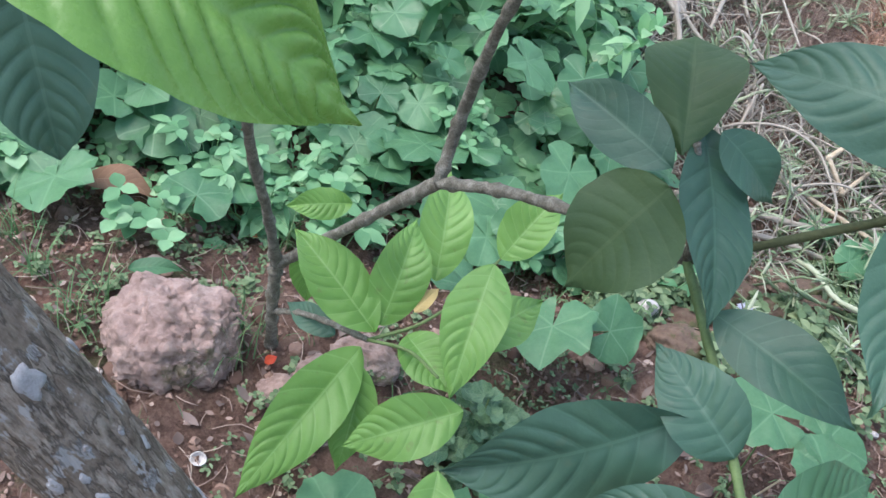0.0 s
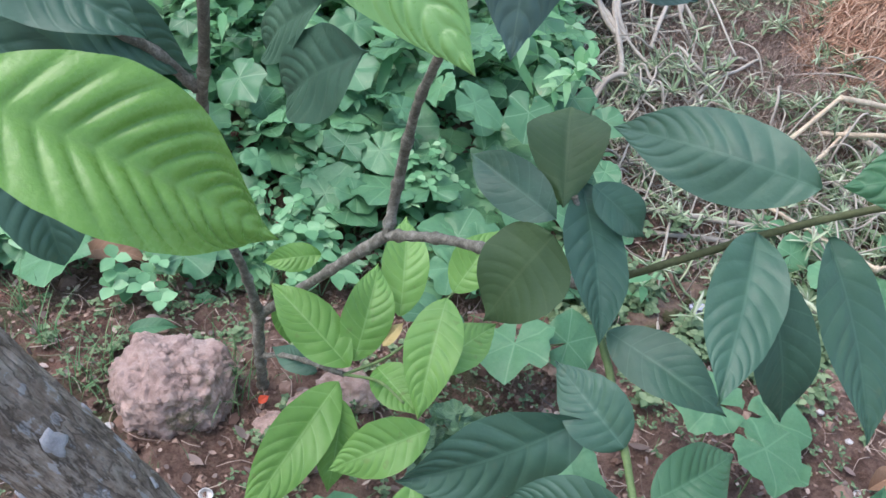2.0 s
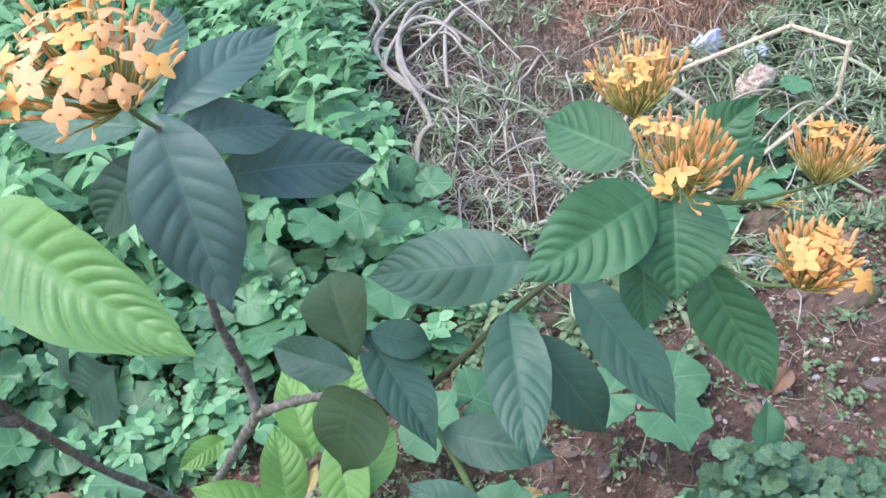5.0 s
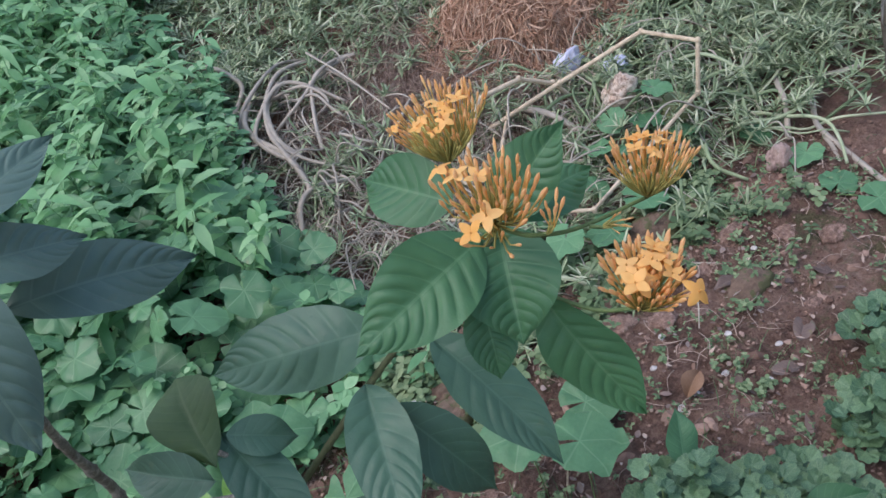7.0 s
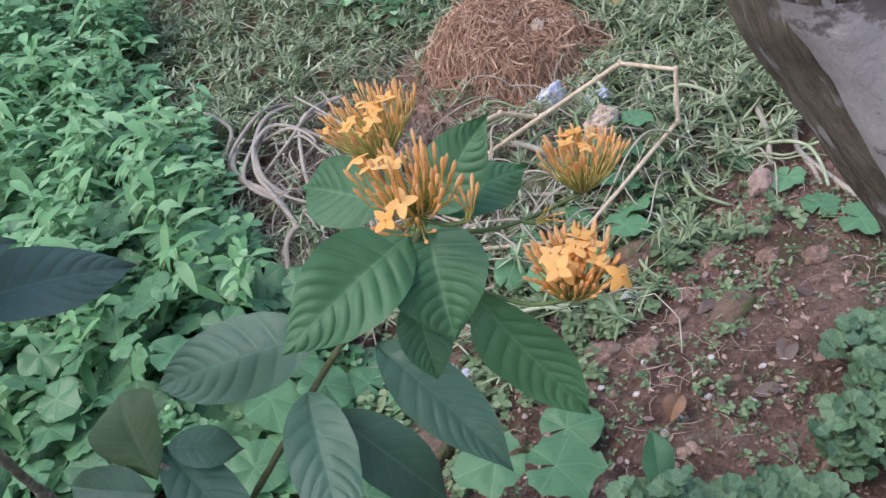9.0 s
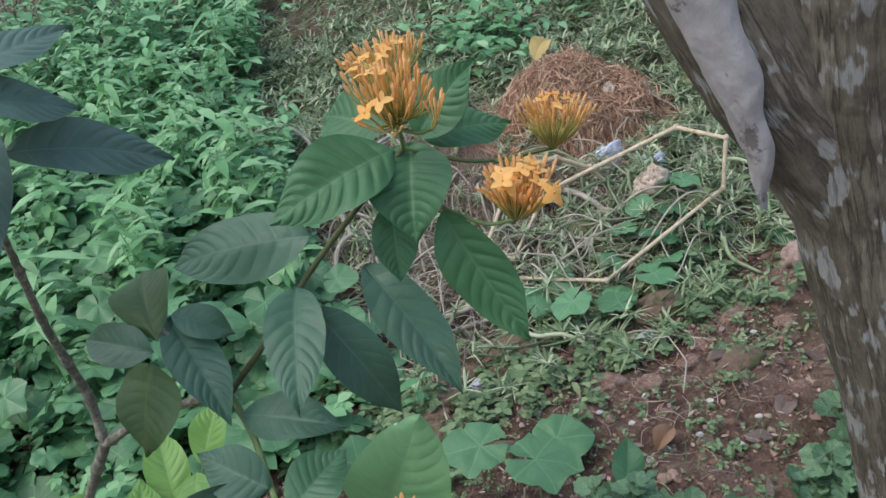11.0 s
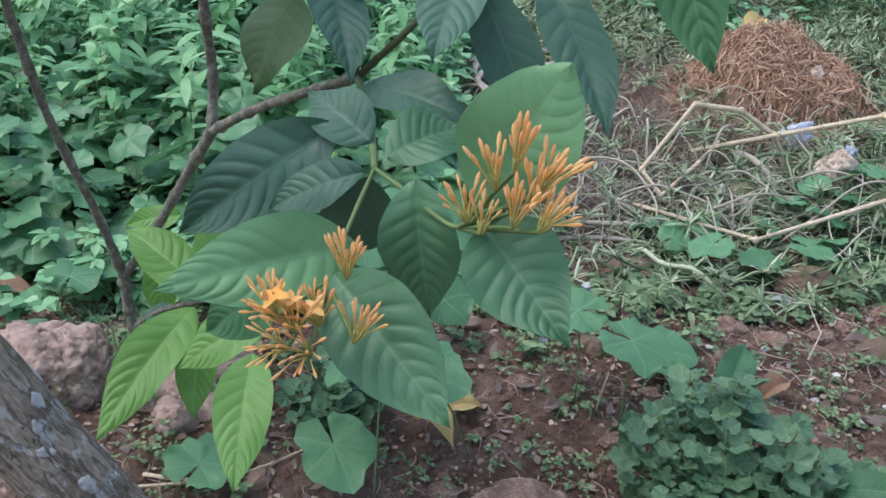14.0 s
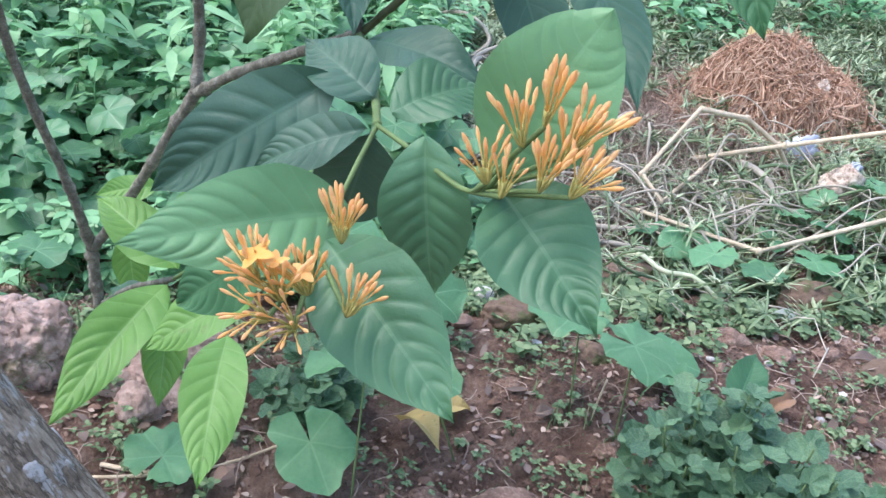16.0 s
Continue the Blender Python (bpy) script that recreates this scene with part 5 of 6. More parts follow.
def by_straw(x, y):
    """Whether a place lies close to the bent stalks, which press the creepers down."""
    for (ax, ay), (bx, by) in zip(STRAW_LINE[:-1], STRAW_LINE[1:]):
        t = max(0.0, min(1.0, ((x - ax) * (bx - ax) + (y - ay) * (by - ay)) / ((bx - ax) ** 2 + (by - ay) ** 2)))
        if (x - ax - t * (bx - ax)) ** 2 + (y - ay - t * (by - ay)) ** 2 < 0.011:
            return True
    return False


made = 0
while made < 3700:
    x, y = 0.98 + 3.8 * rng.random() ** 1.25, 1.36 + 4.4 * rng.random() ** 1.5
    if x < 1.72 and 1.62 < y < 3.0 and rng.random() < 0.62 or x < 2.2 and 1.4 < y < 2.15 and rng.random() < 0.35 or x < 1.55 and y < 1.75 and rng.random() < 0.6 or (x - 2.24) ** 2 + (y - 2.5) ** 2 < 0.10 or y < 1.42 + 0.25 * noise.noise((x * 3, 0, 0)) or (x - 1.28) ** 2 + (y - 2.78) ** 2 < 0.11 and rng.random() < 0.5 or (x - 1.75) ** 2 + (y - 2.53) ** 2 < 0.085 and rng.random() < 0.9:
        continue
    if x > 3.6 and rng.random() < (x - 3.6) / 1.0 or y > 4.8 and rng.random() < 0.6:
        made += 1
        continue
    tuft(x, y, rng.uniform(0.005, 0.03) if by_straw(x, y) else rng.uniform(0.03, 0.13))
    made += 1
# thick smooth runners that arch over one another among the tufts


def arch_line(x, y, length, turn, rise, n=7):
    """A stem that curves steadily to one side while it arches over its neighbours."""
    a = rng.uniform(0, 6.28)
    pts = []
    for k in range(n):
        up = math.sin(math.pi * k / (n - 1)) * rise * rng.uniform(0.7, 1.2)
        pts.append((x, y, ground_height(x, y) + 0.008 + up))
        a += turn / n + rng.normal() * 0.12
        x += math.cos(a) * length / n
        y += math.sin(a) * length / n
    return pts


for k in range(190):
    x, y = (rng.uniform(1.95, 3.0), rng.uniform(1.4, 2.5)) if k < 110 else (rng.uniform(1.1, 3.4), rng.uniform(1.45, 3.8))
    if (x - 2.24) ** 2 + (y - 2.5) ** 2 < 0.16 or by_straw(x, y) and rng.random() < 0.7:
        continue
    r = rng.uniform(0.003, 0.0075)
    creeper.add(*tube(arch_line(x, y, rng.uniform(0.3, 0.65), rng.uniform(-3.0, 3.0), rng.uniform(0.02, 0.09)), [r, r, r * 0.8], 7, 18))
for _ in range(60):
    x, y = rng.uniform(2.1, 2.8), rng.uniform(1.45, 2.25)
    r = rng.uniform(0.005, 0.0085)
    creeper.add(*tube(arch_line(x, y, rng.uniform(0.25, 0.6), rng.uniform(-2.4, 2.4), rng.uniform(0.03, 0.09)), [r, r, r * 0.8], 7, 18))
creeper.make("pale_creeper", SUCCULENT, "matted pale grey-green creeping stems with tufts of narrow fleshy leaves", "ground cover")

# ---- dry vine tangle ----
tangle = thing("dry_vine_tangle", "tangle of bare dry grey-brown creeping stems on the ground", "dead vine", (1.15, 2.6, 0.05))


def dry_stem(pts, r0, r1):
    line = [(x, y, max(z, ground_height(x, y) + r0 * 0.6)) for x, y, z in pts]
    v, f = tube(line, [r0, (r0 + r1) / 2, r1], 8, 8 * len(pts), 0.04)
    part("dry_stem", mesh_of("dry_stem", v, f, DRY), tangle, m=under(tangle))


dry_stem([(0.96, 2.14, 0.04), (1.03, 2.23, 0.12), (1.13, 2.26, 0.12), (1.27, 2.27, 0.05)], 0.010, 0.007)
dry_stem([(1.44, 3.17, 0.05), (1.23, 2.88, 0.14), (1.14, 2.63, 0.14), (1.17, 2.53, 0.08)], 0.011, 0.013)
dry_stem([(1.25, 3.05, 0.1), (1.11, 2.84, 0.14), (1.09, 2.71, 0.12), (1.12, 2.52, 0.12), (1.12, 2.36, 0.05)], 0.010, 0.015)
dry_stem([(0.86, 3.43, 0.05), (1.05, 3.4, 0.15), (1.14, 3.27, 0.2), (1.2, 3.13, 0.18), (1.19, 3.03, 0.14), (0.99, 2.91, 0.05)], 0.013, 0.009)
dry_stem([(0.94, 2.67, 0.05), (1.03, 2.71, 0.1), (1.11, 2.63, 0.12), (1.18, 2.44, 0.1), (1.3, 2.31, 0.05)], 0.007, 0.006)
dry_stem([(1.25, 2.95, 0.1), (1.37, 2.83, 0.16), (1.41, 2.71, 0.12), (1.31, 2.7, 0.08)], 0.008, 0.006)
dry_stem([(1.11, 3.22, 0.1), (1.23, 3.02, 0.1), (1.34, 2.91, 0.1)], 0.009, 0.009)
dry_stem([(1.42, 2.88, 0.12), (1.58, 2.94, 0.12), (1.67, 2.93, 0.12)], 0.010, 0.009)
dry_stem([(1.52, 3.07, 0.15), (1.53, 2.77, 0.15), (1.54, 2.45, 0.12)], 0.005, 0.004)
dry_stem([(1.48, 2.71, 0.08), (1.39, 2.85, 0.15), (1.31, 2.90, 0.17), (1.19, 2.82, 0.16), (1.09, 2.70, 0.13), (1.11, 2.51, 0.12), (1.17, 2.51, 0.10)], 0.008, 0.009)
dry_stem([(1.06, 2.77, 0.07), (1.11, 2.88, 0.13), (1.22, 2.97, 0.16), (1.39, 3.11, 0.14), (1.54, 3.15, 0.08)], 0.009, 0.007)
dry_stem([(1.57, 2.78, 0.08), (1.51, 2.90, 0.14), (1.41, 2.82, 0.15), (1.30, 2.61, 0.13), (1.25, 2.49, 0.08)], 0.007, 0.008)
dry_stem([(1.69, 3.00, 0.09), (1.51, 2.90, 0.15), (1.34, 2.77, 0.15), (1.18, 2.74, 0.09)], 0.008, 0.006)
dry_stem([(1.61, 3.12, 0.07), (1.38, 3.03, 0.15), (1.23, 2.87, 0.16), (1.14, 2.68, 0.15), (1.12, 2.54, 0.13), (1.10, 2.32, 0.10), (1.03, 2.27, 0.08), (0.97, 2.19, 0.05)], 0.009, 0.010)
dry_stem([(2.46, 1.32, 0.08), (2.6, 1.43, 0.08), (2.7, 1.4, 0.08), (2.77, 1.37, 0.08)], 0.010, 0.009)
dry_stem([(2.28, 0.93, 0.05), (2.32, 1.05, 0.08), (2.39, 1.24, 0.09), (2.46, 1.32, 0.08)], 0.009, 0.009)
dry_stem([(2.25, 1.05, 0.05), (2.33, 1.15, 0.08), (2.38, 1.22, 0.08)], 0.008, 0.007)
dry_stem([(2.33, 1.31, 0.05), (2.42, 1.40, 0.11), (2.50, 1.50, 0.11), (2.62, 1.58, 0.06)], 0.010, 0.008)
dry_stem([(1.85, 2.05, 0.12), (1.87, 1.93, 0.14), (1.9, 1.83, 0.10), (1.84, 1.72, 0.04)], 0.012, 0.010)
dry_stem([(1.00, 1.72, 0.04), (1.18, 1.68, 0.06), (1.42, 1.66, 0.06), (1.60, 1.72, 0.05)], 0.009, 0.007)
dry_stem([(1.05, 1.62, 0.04), (1.25, 1.60, 0.05), (1.40, 1.57, 0.04)], 0.008, 0.007)
for k in range(150):
    x, y = (rng.uniform(0.92, 1.7), rng.uniform(1.7, 3.1)) if k < 105 else (rng.uniform(1.2, 2.4), rng.uniform(1.45, 2.2))
    r = rng.uniform(0.0018, 0.0044) + (0.005 * rng.random() if k < 24 else 0)
    dry_stem(arch_line(x, y, rng.uniform(0.3, 0.75), rng.normal() * 1.6, 0.03 + 0.12 * rng.random() ** 1.3), r, r * 0.75)
litter = Heap()
for _ in range(450):
    x, y = rng.normal(1.3, 0.33), rng.normal(2.35, 0.45)
    if x < 0.85:
        continue
    r = rng.uniform(0.0008, 0.0024)
    litter.add(*tube(wander(x, y, rng.uniform(0.1, 0.4), rng.uniform(0.02, 0.12), 0.45, 5), [r, r * 0.8], 4, 8))
for k in range(850):
    x, y = (rng.uniform(1.0, 2.5), rng.uniform(1.45, 2.2)) if k < 420 else (rng.uniform(0.93, 1.65), rng.uniform(1.75, 3.1))
    r = rng.uniform(0.0007, 0.0024) * (1.2 if k >= 420 else 1)
    litter.add(*tube(wander(x, y, rng.uniform(0.08, 0.35), rng.uniform(0.02, 0.14), 0.5, 5), [r, r * 0.8], 4, 8))
litter.make("dry_stem_litter", DRY, "fine dry stems strewn through the tangle", "plant litter")
dead = Heap()
for _ in range(3400):
    x, y = rng.normal(1.76, 0.19), rng.normal(2.56, 0.25)
    r = rng.uniform(0.0005, 0.0013)
    dead.add(*tube(wander(x, y, rng.uniform(0.1, 0.3), rng.uniform(0.03, 0.16), 0.3, 4), [r, r * 0.7], 3, 6))
dead.make("dead_grass", BROWN, "heap of fine dead brown grass beside the needle mound", "dead grass")

# ---- mound of rust-coloured needles ----
MX, MY = 2.23, 2.52


def mound_height(x, y):
    q = ((x - MX) / 0.33) ** 2 + ((y - MY) / 0.33) ** 2
    return 0.215 * max(0.0, 1 - q) ** 0.62 * (1 + 0.55 * noise.noise((x * 4.5, y * 4.5, 2))) + 0.04 * max(0, 1 - q * 0.6) + 0.07


mound = thing("needle_mound", "mound of rust-brown dry pine needles heaped on the ground", "plant litter", (MX, MY, 0.03))
v = [(MX + 0.30 * r * math.cos(a), MY + 0.33 * r * math.sin(a), mound_height(MX + 0.30 * r * math.cos(a), MY + 0.33 * r * math.sin(a)) + 0.02 * noise.noise((3 * r * math.cos(a), 3 * r * math.sin(a), 1)) * (r < 0.9) + (0.0 if r < 0.99 else -0.15))
     for r in np.linspace(0.03, 1, 14) for a in np.linspace(0, 2 * math.pi, 40, endpoint=False)]
f = [(i * 40 + j, i * 40 + (j + 1) % 40, i * 40 + 40 + (j + 1) % 40, i * 40 + 40 + j) for i in range(13) for j in range(40)] + [tuple(range(39, -1, -1))]
part("core", mesh_of("core", v, f, BROWN), mound, m=under(mound))
needles = Heap()
for _ in range(7500):
    a, q = rng.uniform(0, 6.28), math.sqrt(rng.random()) * 1.25
    x, y = MX + 0.33 * q * math.cos(a), MY + 0.36 * q * math.sin(a)
    z = mound_height(x, y) + 0.028 + 0.015 * rng.random()
    yaw = rng.uniform(0, 6.28)
    length = rng.uniform(0.05, 0.16)
    bow = rng.normal() * 0.22
    dx, dy = math.cos(yaw) * length / 2, math.sin(yaw) * length / 2
    z0, z1 = mound_height(x - dx, y - dy) + 0.014 + 0.036 * rng.normal(), mound_height(x + dx, y + dy) + 0.014 + 0.036 * rng.normal()
    needles.add(*tube([(x - dx, y - dy, max(0.03, z0)), (x - dy * bow * 2, y + dx * bow * 2, max(z + 0.012, 0.03)), (x + dx, y + dy, max(0.03, z1))], [0.0015, 0.002, 0.0012] if rng.random() < 0.85 else [0.003, 0.0036, 0.0024], 3, 5))
part("needles", mesh_of("needles", np.vstack(needles.v), needles.f, NEEDLE, smooth=False), mound, "thin rust-coloured needles", m=under(mound))["kind"] = "stuff"

# ---- straws ----


def straw(pts, radius, label):
    ob = thing("dry_stalk", label, "dead stalk", pts[0], "dry stalks on the ground")
    dense = []
    for a, b in zip(pts[:-1], pts[1:]):
        dense += [tuple(Vector(a).lerp(Vector(b), t)) for t in (0, 0.06, 0.35, 0.65, 0.94)]
    dense.append(pts[-1])
    v, f = tube(dense, [radius, radius * 0.9, radius * 0.8], 8, wobble=0.06, smooth_line=False)
    part("stalk", mesh_of("stalk", v, f, STRAW), ob, m=under(ob))
    for p in pts[1:-1]:
        r = radius * 1.25
        v, f = tube([(p[0], p[1], p[2] - r), p, (p[0], p[1], p[2] + r)], [r * 0.7, r, r * 0.7], 8, 5)
        part("joint", mesh_of("joint", v, f, STRAW), ob, m=under(ob))
    return ob


straw([(1.70, 2.05, 0.12), (1.93, 1.925, 0.235), (2.171, 1.778, 0.362), (2.206, 1.569, 0.383), (2.179, 1.545, 0.218), (1.656, 1.475, 0.105), (1.312, 1.86, 0.062)], 0.008, "long bent straw-coloured dry stalk with kinked joints")
straw([(1.619, 1.944, 0.333), (1.448, 1.870, 0.140), (1.499, 1.797, 0.085), (1.68, 1.95, 0.12), (1.80, 2.06, 0.15)], 0.007, "folded pale dry stalk")
straw([(1.619, 1.944, 0.333), (1.80, 1.97, 0.30), (1.93, 1.96, 0.22), (2.02, 1.95, 0.10)], 0.009, "arched flattened dry stalk")
straw([(1.00, 1.40, 0.03), (1.02, 1.44, 0.15)], 0.003, "short thin dry stalk standing in the soil")
straw([(0.955, 0.80, 0.06), (0.958, 0.805, 0.13), (0.965, 0.80, 0.205)], 0.0025, "thin dry stem standing in the soil")
flat = [(0.047, 0.678), (0.129, 0.662), (0.21, 0.676), (0.291, 0.691), (0.348, 0.712)]
straw([(x, y, ground_height(x, y) + 0.006) for x, y in flat], 0.003, "thin pale stalk lying on the soil")
straw([(x, y, ground_height(x, y) + 0.005) for x, y in ((0.06, 0.70), (0.14, 0.672), (0.23, 0.665))], 0.004, "short flattened dry stalk lying on the soil")

# ---- stones, clods and small finds ----


def lump(name, at, size, squash, material, label, category, seed, rough=0.22, group="", crack=0.0, detail=4):
    """A stone or clod: a ball pushed in and out at several scales and settled into the ground."""
    bm = bmesh.new()
    bmesh.ops.create_icosphere(bm, subdivisions=detail, radius=1.0)
    for vert in bm.verts:
        p = vert.co.copy()
        o = Vector((seed * 3.1, seed * 1.7, seed))
        k = 1 + rough * noise.noise(p * 1.1 + o) + rough * 0.55 * noise.noise(p * 2.7 + o) + rough * 0.3 * noise.noise(p * 6 + o) + rough * 0.16 * noise.noise(p * 14 + o)
        if crack:
            w = p + 0.25 * Vector((noise.noise(p * 3 + o), noise.noise(p * 3 - o), noise.noise(p * 3 + 2 * o)))
            d = noise.voronoi(w * 3.2 + o)[0]
            k -= crack * max(0.0, 0.12 - (d[1] - d[0])) / 0.12
            d = noise.voronoi(w * 8 + o)[0]
            k -= crack * 0.6 * max(0.0, 0.16 - (d[1] - d[0])) / 0.16
            d = noise.voronoi(w * 17 + o)[0]
            k -= crack * 0.35 * max(0.0, 0.2 - (d[1] - d[0])) / 0.2
            k += crack * 0.9 * noise.noise(w * 9 + o) + crack * 0.5 * noise.noise(p * 24 + o)
        if crack and detail > 5:
            k *= max(abs(p.x), abs(p.y), abs(p.z)) ** -0.30
            for fine, deep in ((1.9, 0.085), (4.2, 0.034), (9.5, 0.010)):
                near = noise.voronoi(w * fine + 0.12 * noise.noise_vector(p * fine * 2) + o)[0]
                k += 0.5 * deep * (min(near[0], 0.5) - 0.25) - deep * (max(0.0, 0.10 - (near[1] - near[0])) / 0.10) ** 2
            k += 0.016 * noise.fractal(p * 9 + o, 0.9, 2.1, 5)
        vert.co = Vector((p.x * squash[0], p.y * squash[1], p.z * squash[2])) * (size * k)
    me = bpy.data.meshes.new(name)
    bm.to_mesh(me)
    bm.free()
    me.materials.append(material)
    me.polygons.foreach_set("use_smooth", [True] * len(me.polygons))
    ob = new(name, me)
    ob.location = (at[0], at[1], at[2] + ground_height(at[0], at[1]) - 0.03)
    return tagged(ob, label, category, group)


big_clod = lump("clay_clod", (-0.148, 0.975, 0.052), 0.122, (0.87, 0.84, 0.86), CLOD, "large cracked lump of dried reddish clay on the soil", "clod", 2, 0.20, crack=0.006, detail=6)


def clay_flake(seed):
    """A rough plate of clay about to come off."""
    bm = bmesh.new()
    bmesh.ops.create_icosphere(bm, subdivisions=2, radius=1.0)
    for vert in bm.verts:
        p = vert.co.copy()
        k = 1 + 0.35 * noise.noise(p * 1.3 + Vector((seed, 0, 0))) + 0.2 * noise.noise(p * 3.1 + Vector((0, seed, 0)))
        vert.co = Vector((p.x * k, p.y * 0.8 * k, max(-0.3, min(0.22, p.z * 0.5 * k))))
    me = bpy.data.meshes.new("clay_flake")
    bm.to_mesh(me)
    bm.free()
    me.materials.append(CLOD)
    return me


FLAKES = [clay_flake(s * 2.3) for s in range(5)]
skin = [q for q in big_clod.data.vertices if q.co.z > -0.05]
for i in range(110):
    q = skin[int(rng.integers(len(skin)))]
    s = rng.uniform(0.003, 0.012)
    turned = turn_to(tuple(rng.normal(size=3)), tuple(q.normal)).to_4x4()
    part("clay_flake", FLAKES[i % 5], big_clod, m=Matrix.Translation(q.co - q.normal * (0.2 * s)) @ turned @ Matrix.Diagonal((s, s, s, 1)))
GROUP = "stones and clods on the soil"
lump("clay_clod", (0.13, 0.93, 0.03), 0.062, (1.1, 0.9, 0.8), CLOD, "rounded lump of dry clay on the soil", "clod", 5, group=GROUP, crack=0.05, detail=5)
lump("clay_clod", (0.20, 0.98, 0.04), 0.058, (1.1, 0.9, 0.8), CLOD, "rounded lump of dry clay on the soil", "clod", 6, group=GROUP, crack=0.05, detail=5)
lump("clay_clod", (0.06, 0.90, 0.03), 0.045, (1.1, 0.9, 0.8), CLOD, "rounded lump of dry clay on the soil", "clod", 7, group=GROUP, crack=0.05, detail=5)
lump("clay_clod", (0.735, 0.560, 0.02), 0.082, (1.25, 0.8, 0.55), EARTH, "pinkish clay lump in the soil", "clod", 8, group=GROUP, crack=0.03, detail=5)
lump("clay_clod", (0.105, 0.83, 0.03), 0.055, (0.8, 0.7, 1.1), CLOD, "upright slab of dry pinkish clay", "clod", 41, group=GROUP, crack=0.04, detail=5)
lump("clay_clod", (0.17, 0.86, 0.02), 0.050, (1.2, 0.8, 0.7), CLOD, "rounded lump of dry clay on the soil", "clod", 42, group=GROUP, crack=0.04, detail=5)
lump("stone", (0.88, 1.16, 0.045), 0.062, (1.2, 0.8, 0.75), ROCK, "brown stone half sunk in the soil, mossy on top", "stone", 9, group=GROUP, detail=5)
lump("stone", (1.28, 1.46, 0.04), 0.06, (1.5, 0.8, 0.6), ROCK, "mossy brown stone at the edge of the bed", "stone", 10, group=GROUP, detail=5)
lump("stone", (1.12, 1.40, 0.035), 0.05, (1.5, 0.8, 0.6), ROCK, "mossy brown stone at the edge of the bed", "stone", 11, group=GROUP, detail=5)
lump("stone", (1.75, 1.32, 0.05), 0.085, (1.2, 0.8, 0.7), ROCK, "mossy brown stone at the edge of the bed", "stone", 12, group=GROUP, detail=5)
lump("stone", (1.02, 1.02, 0.03), 0.055, (1.0, 0.8, 0.7), ROCK, "mossy brown stone in the soil", "stone", 14, group=GROUP, detail=5)
lump("stone", (1.72, 0.95, 0.02), 0.06, (1.3, 0.8, 0.6), ROCK, "brown stone in the soil", "stone", 16, group=GROUP, detail=4)
for i, (x, y, size) in enumerate(((1.00, 1.33, 0.045), (1.19, 1.36, 0.055), (1.36, 1.39, 0.065), (1.50, 1.37, 0.05), (1.62, 1.42, 0.06), (1.90, 1.30, 0.055), (0.94, 1.27, 0.04))):
    lump("earth_clod", (x, y, 0.03), size, (1.5, 0.9, 0.65), ROCK, "mossy clod of earth at the edge of the bed", "clod", 60 + i, 0.3, GROUP, crack=0.04, detail=4)
lump("brick_piece", (2.19, 1.23, 0.06), 0.05, (0.8, 0.7, 1.1), CLOD, "broken piece of pinkish brick", "brick piece", 17, 0.3)
lump("stone", (1.47, 1.24, 0.04), 0.018, (1, 1, 0.8), CLOD, "small pale pebble on the soil", "pebble", 18, group=GROUP, detail=3)
lump("mottled_ball", (0.832, 1.262, 0.050), 0.022, (1.2, 0.9, 0.9), SHELL, "small white ball with dark spots on the soil", "litter", 19, 0.06)
lump("green_fruit", (2.166, 1.627, 0.085), 0.058, (1, 1, 0.95), FRUIT, "round unripe green fruit lying in the creepers", "fruit", 20, 0.04)
lump("green_fruit", (1.80, 1.84, 0.035), 0.058, (1.1, 1, 0.95), FRUIT, "round unripe green fruit lying in the creepers", "fruit", 21, 0.04)
lump("broken_husk", (2.083, 1.80, 0.105), 0.062, (1.1, 0.8, 0.9), HUSK, "broken pale fruit husk with brown rim", "fruit husk", 22, 0.3, crack=0.1)
lump("crumpled_plastic", (2.13, 2.11, 0.10), 0.060, (1.0, 0.6, 1.1), PLASTIC, "crumpled bluish-white plastic scrap", "litter", 23, 0.45, crack=0.15)
lump("crumpled_plastic", (2.20, 1.95, 0.115), 0.045, (1.3, 0.6, 0.5), PLASTIC, "crumpled bluish-white plastic scrap", "litter", 24, 0.45, crack=0.15)
lump("crumpled_plastic", (1.115, 1.341, 0.06), 0.022, (1.3, 0.8, 0.5), PLASTIC, "crumpled bluish-white plastic scrap", "litter", 25, 0.45, crack=0.15)
lump("burl", (2.29, 2.36, 0.21), 0.052, (0.75, 0.5, 1.25), HUSK, "dry brown wood chip on the needle mound", "wood chip", 26, 0.3)

def fallen(at, length, half, yaw, material, label, lift=0.012, curl=0.2, fold=0.5, tilt=0.0):
    ob = thing("fallen_leaf", label, "fallen leaf", (at[0], at[1], ground_height(*at) + lift), "fallen leaves")
    part("blade", leaf_mesh((0, 0, 0), (length * math.cos(yaw), length * math.sin(yaw), tilt), (0.1, -0.1, 1), half, material, arch=curl, fold=fold, rib=0.03), ob)


# snail shell rims and white flecks
for k, (x, y) in enumerate(((0.90, 1.04), (1.17, 1.10), (1.30, 1.00), (1.24, 1.02), (1.43, 0.98), (1.36, 0.80), (1.45, 0.79), (1.50, 0.70), (1.62, 0.77), (1.20, 0.97), (1.86, 1.05), (1.94, 1.0), (1.05, 1.02), (-0.26, 0.90), (1.35, 0.93), (1.55, 0.87))):
    ob = lump("shell_fragment", (x, y, 0.036), 0.009 if k > 1 else 0.012, (1.2, 0.9, 0.6), SHELL, "small white shell fragment on the soil", "shell", 30 + k, 0.35, "white shell fragments", detail=2)

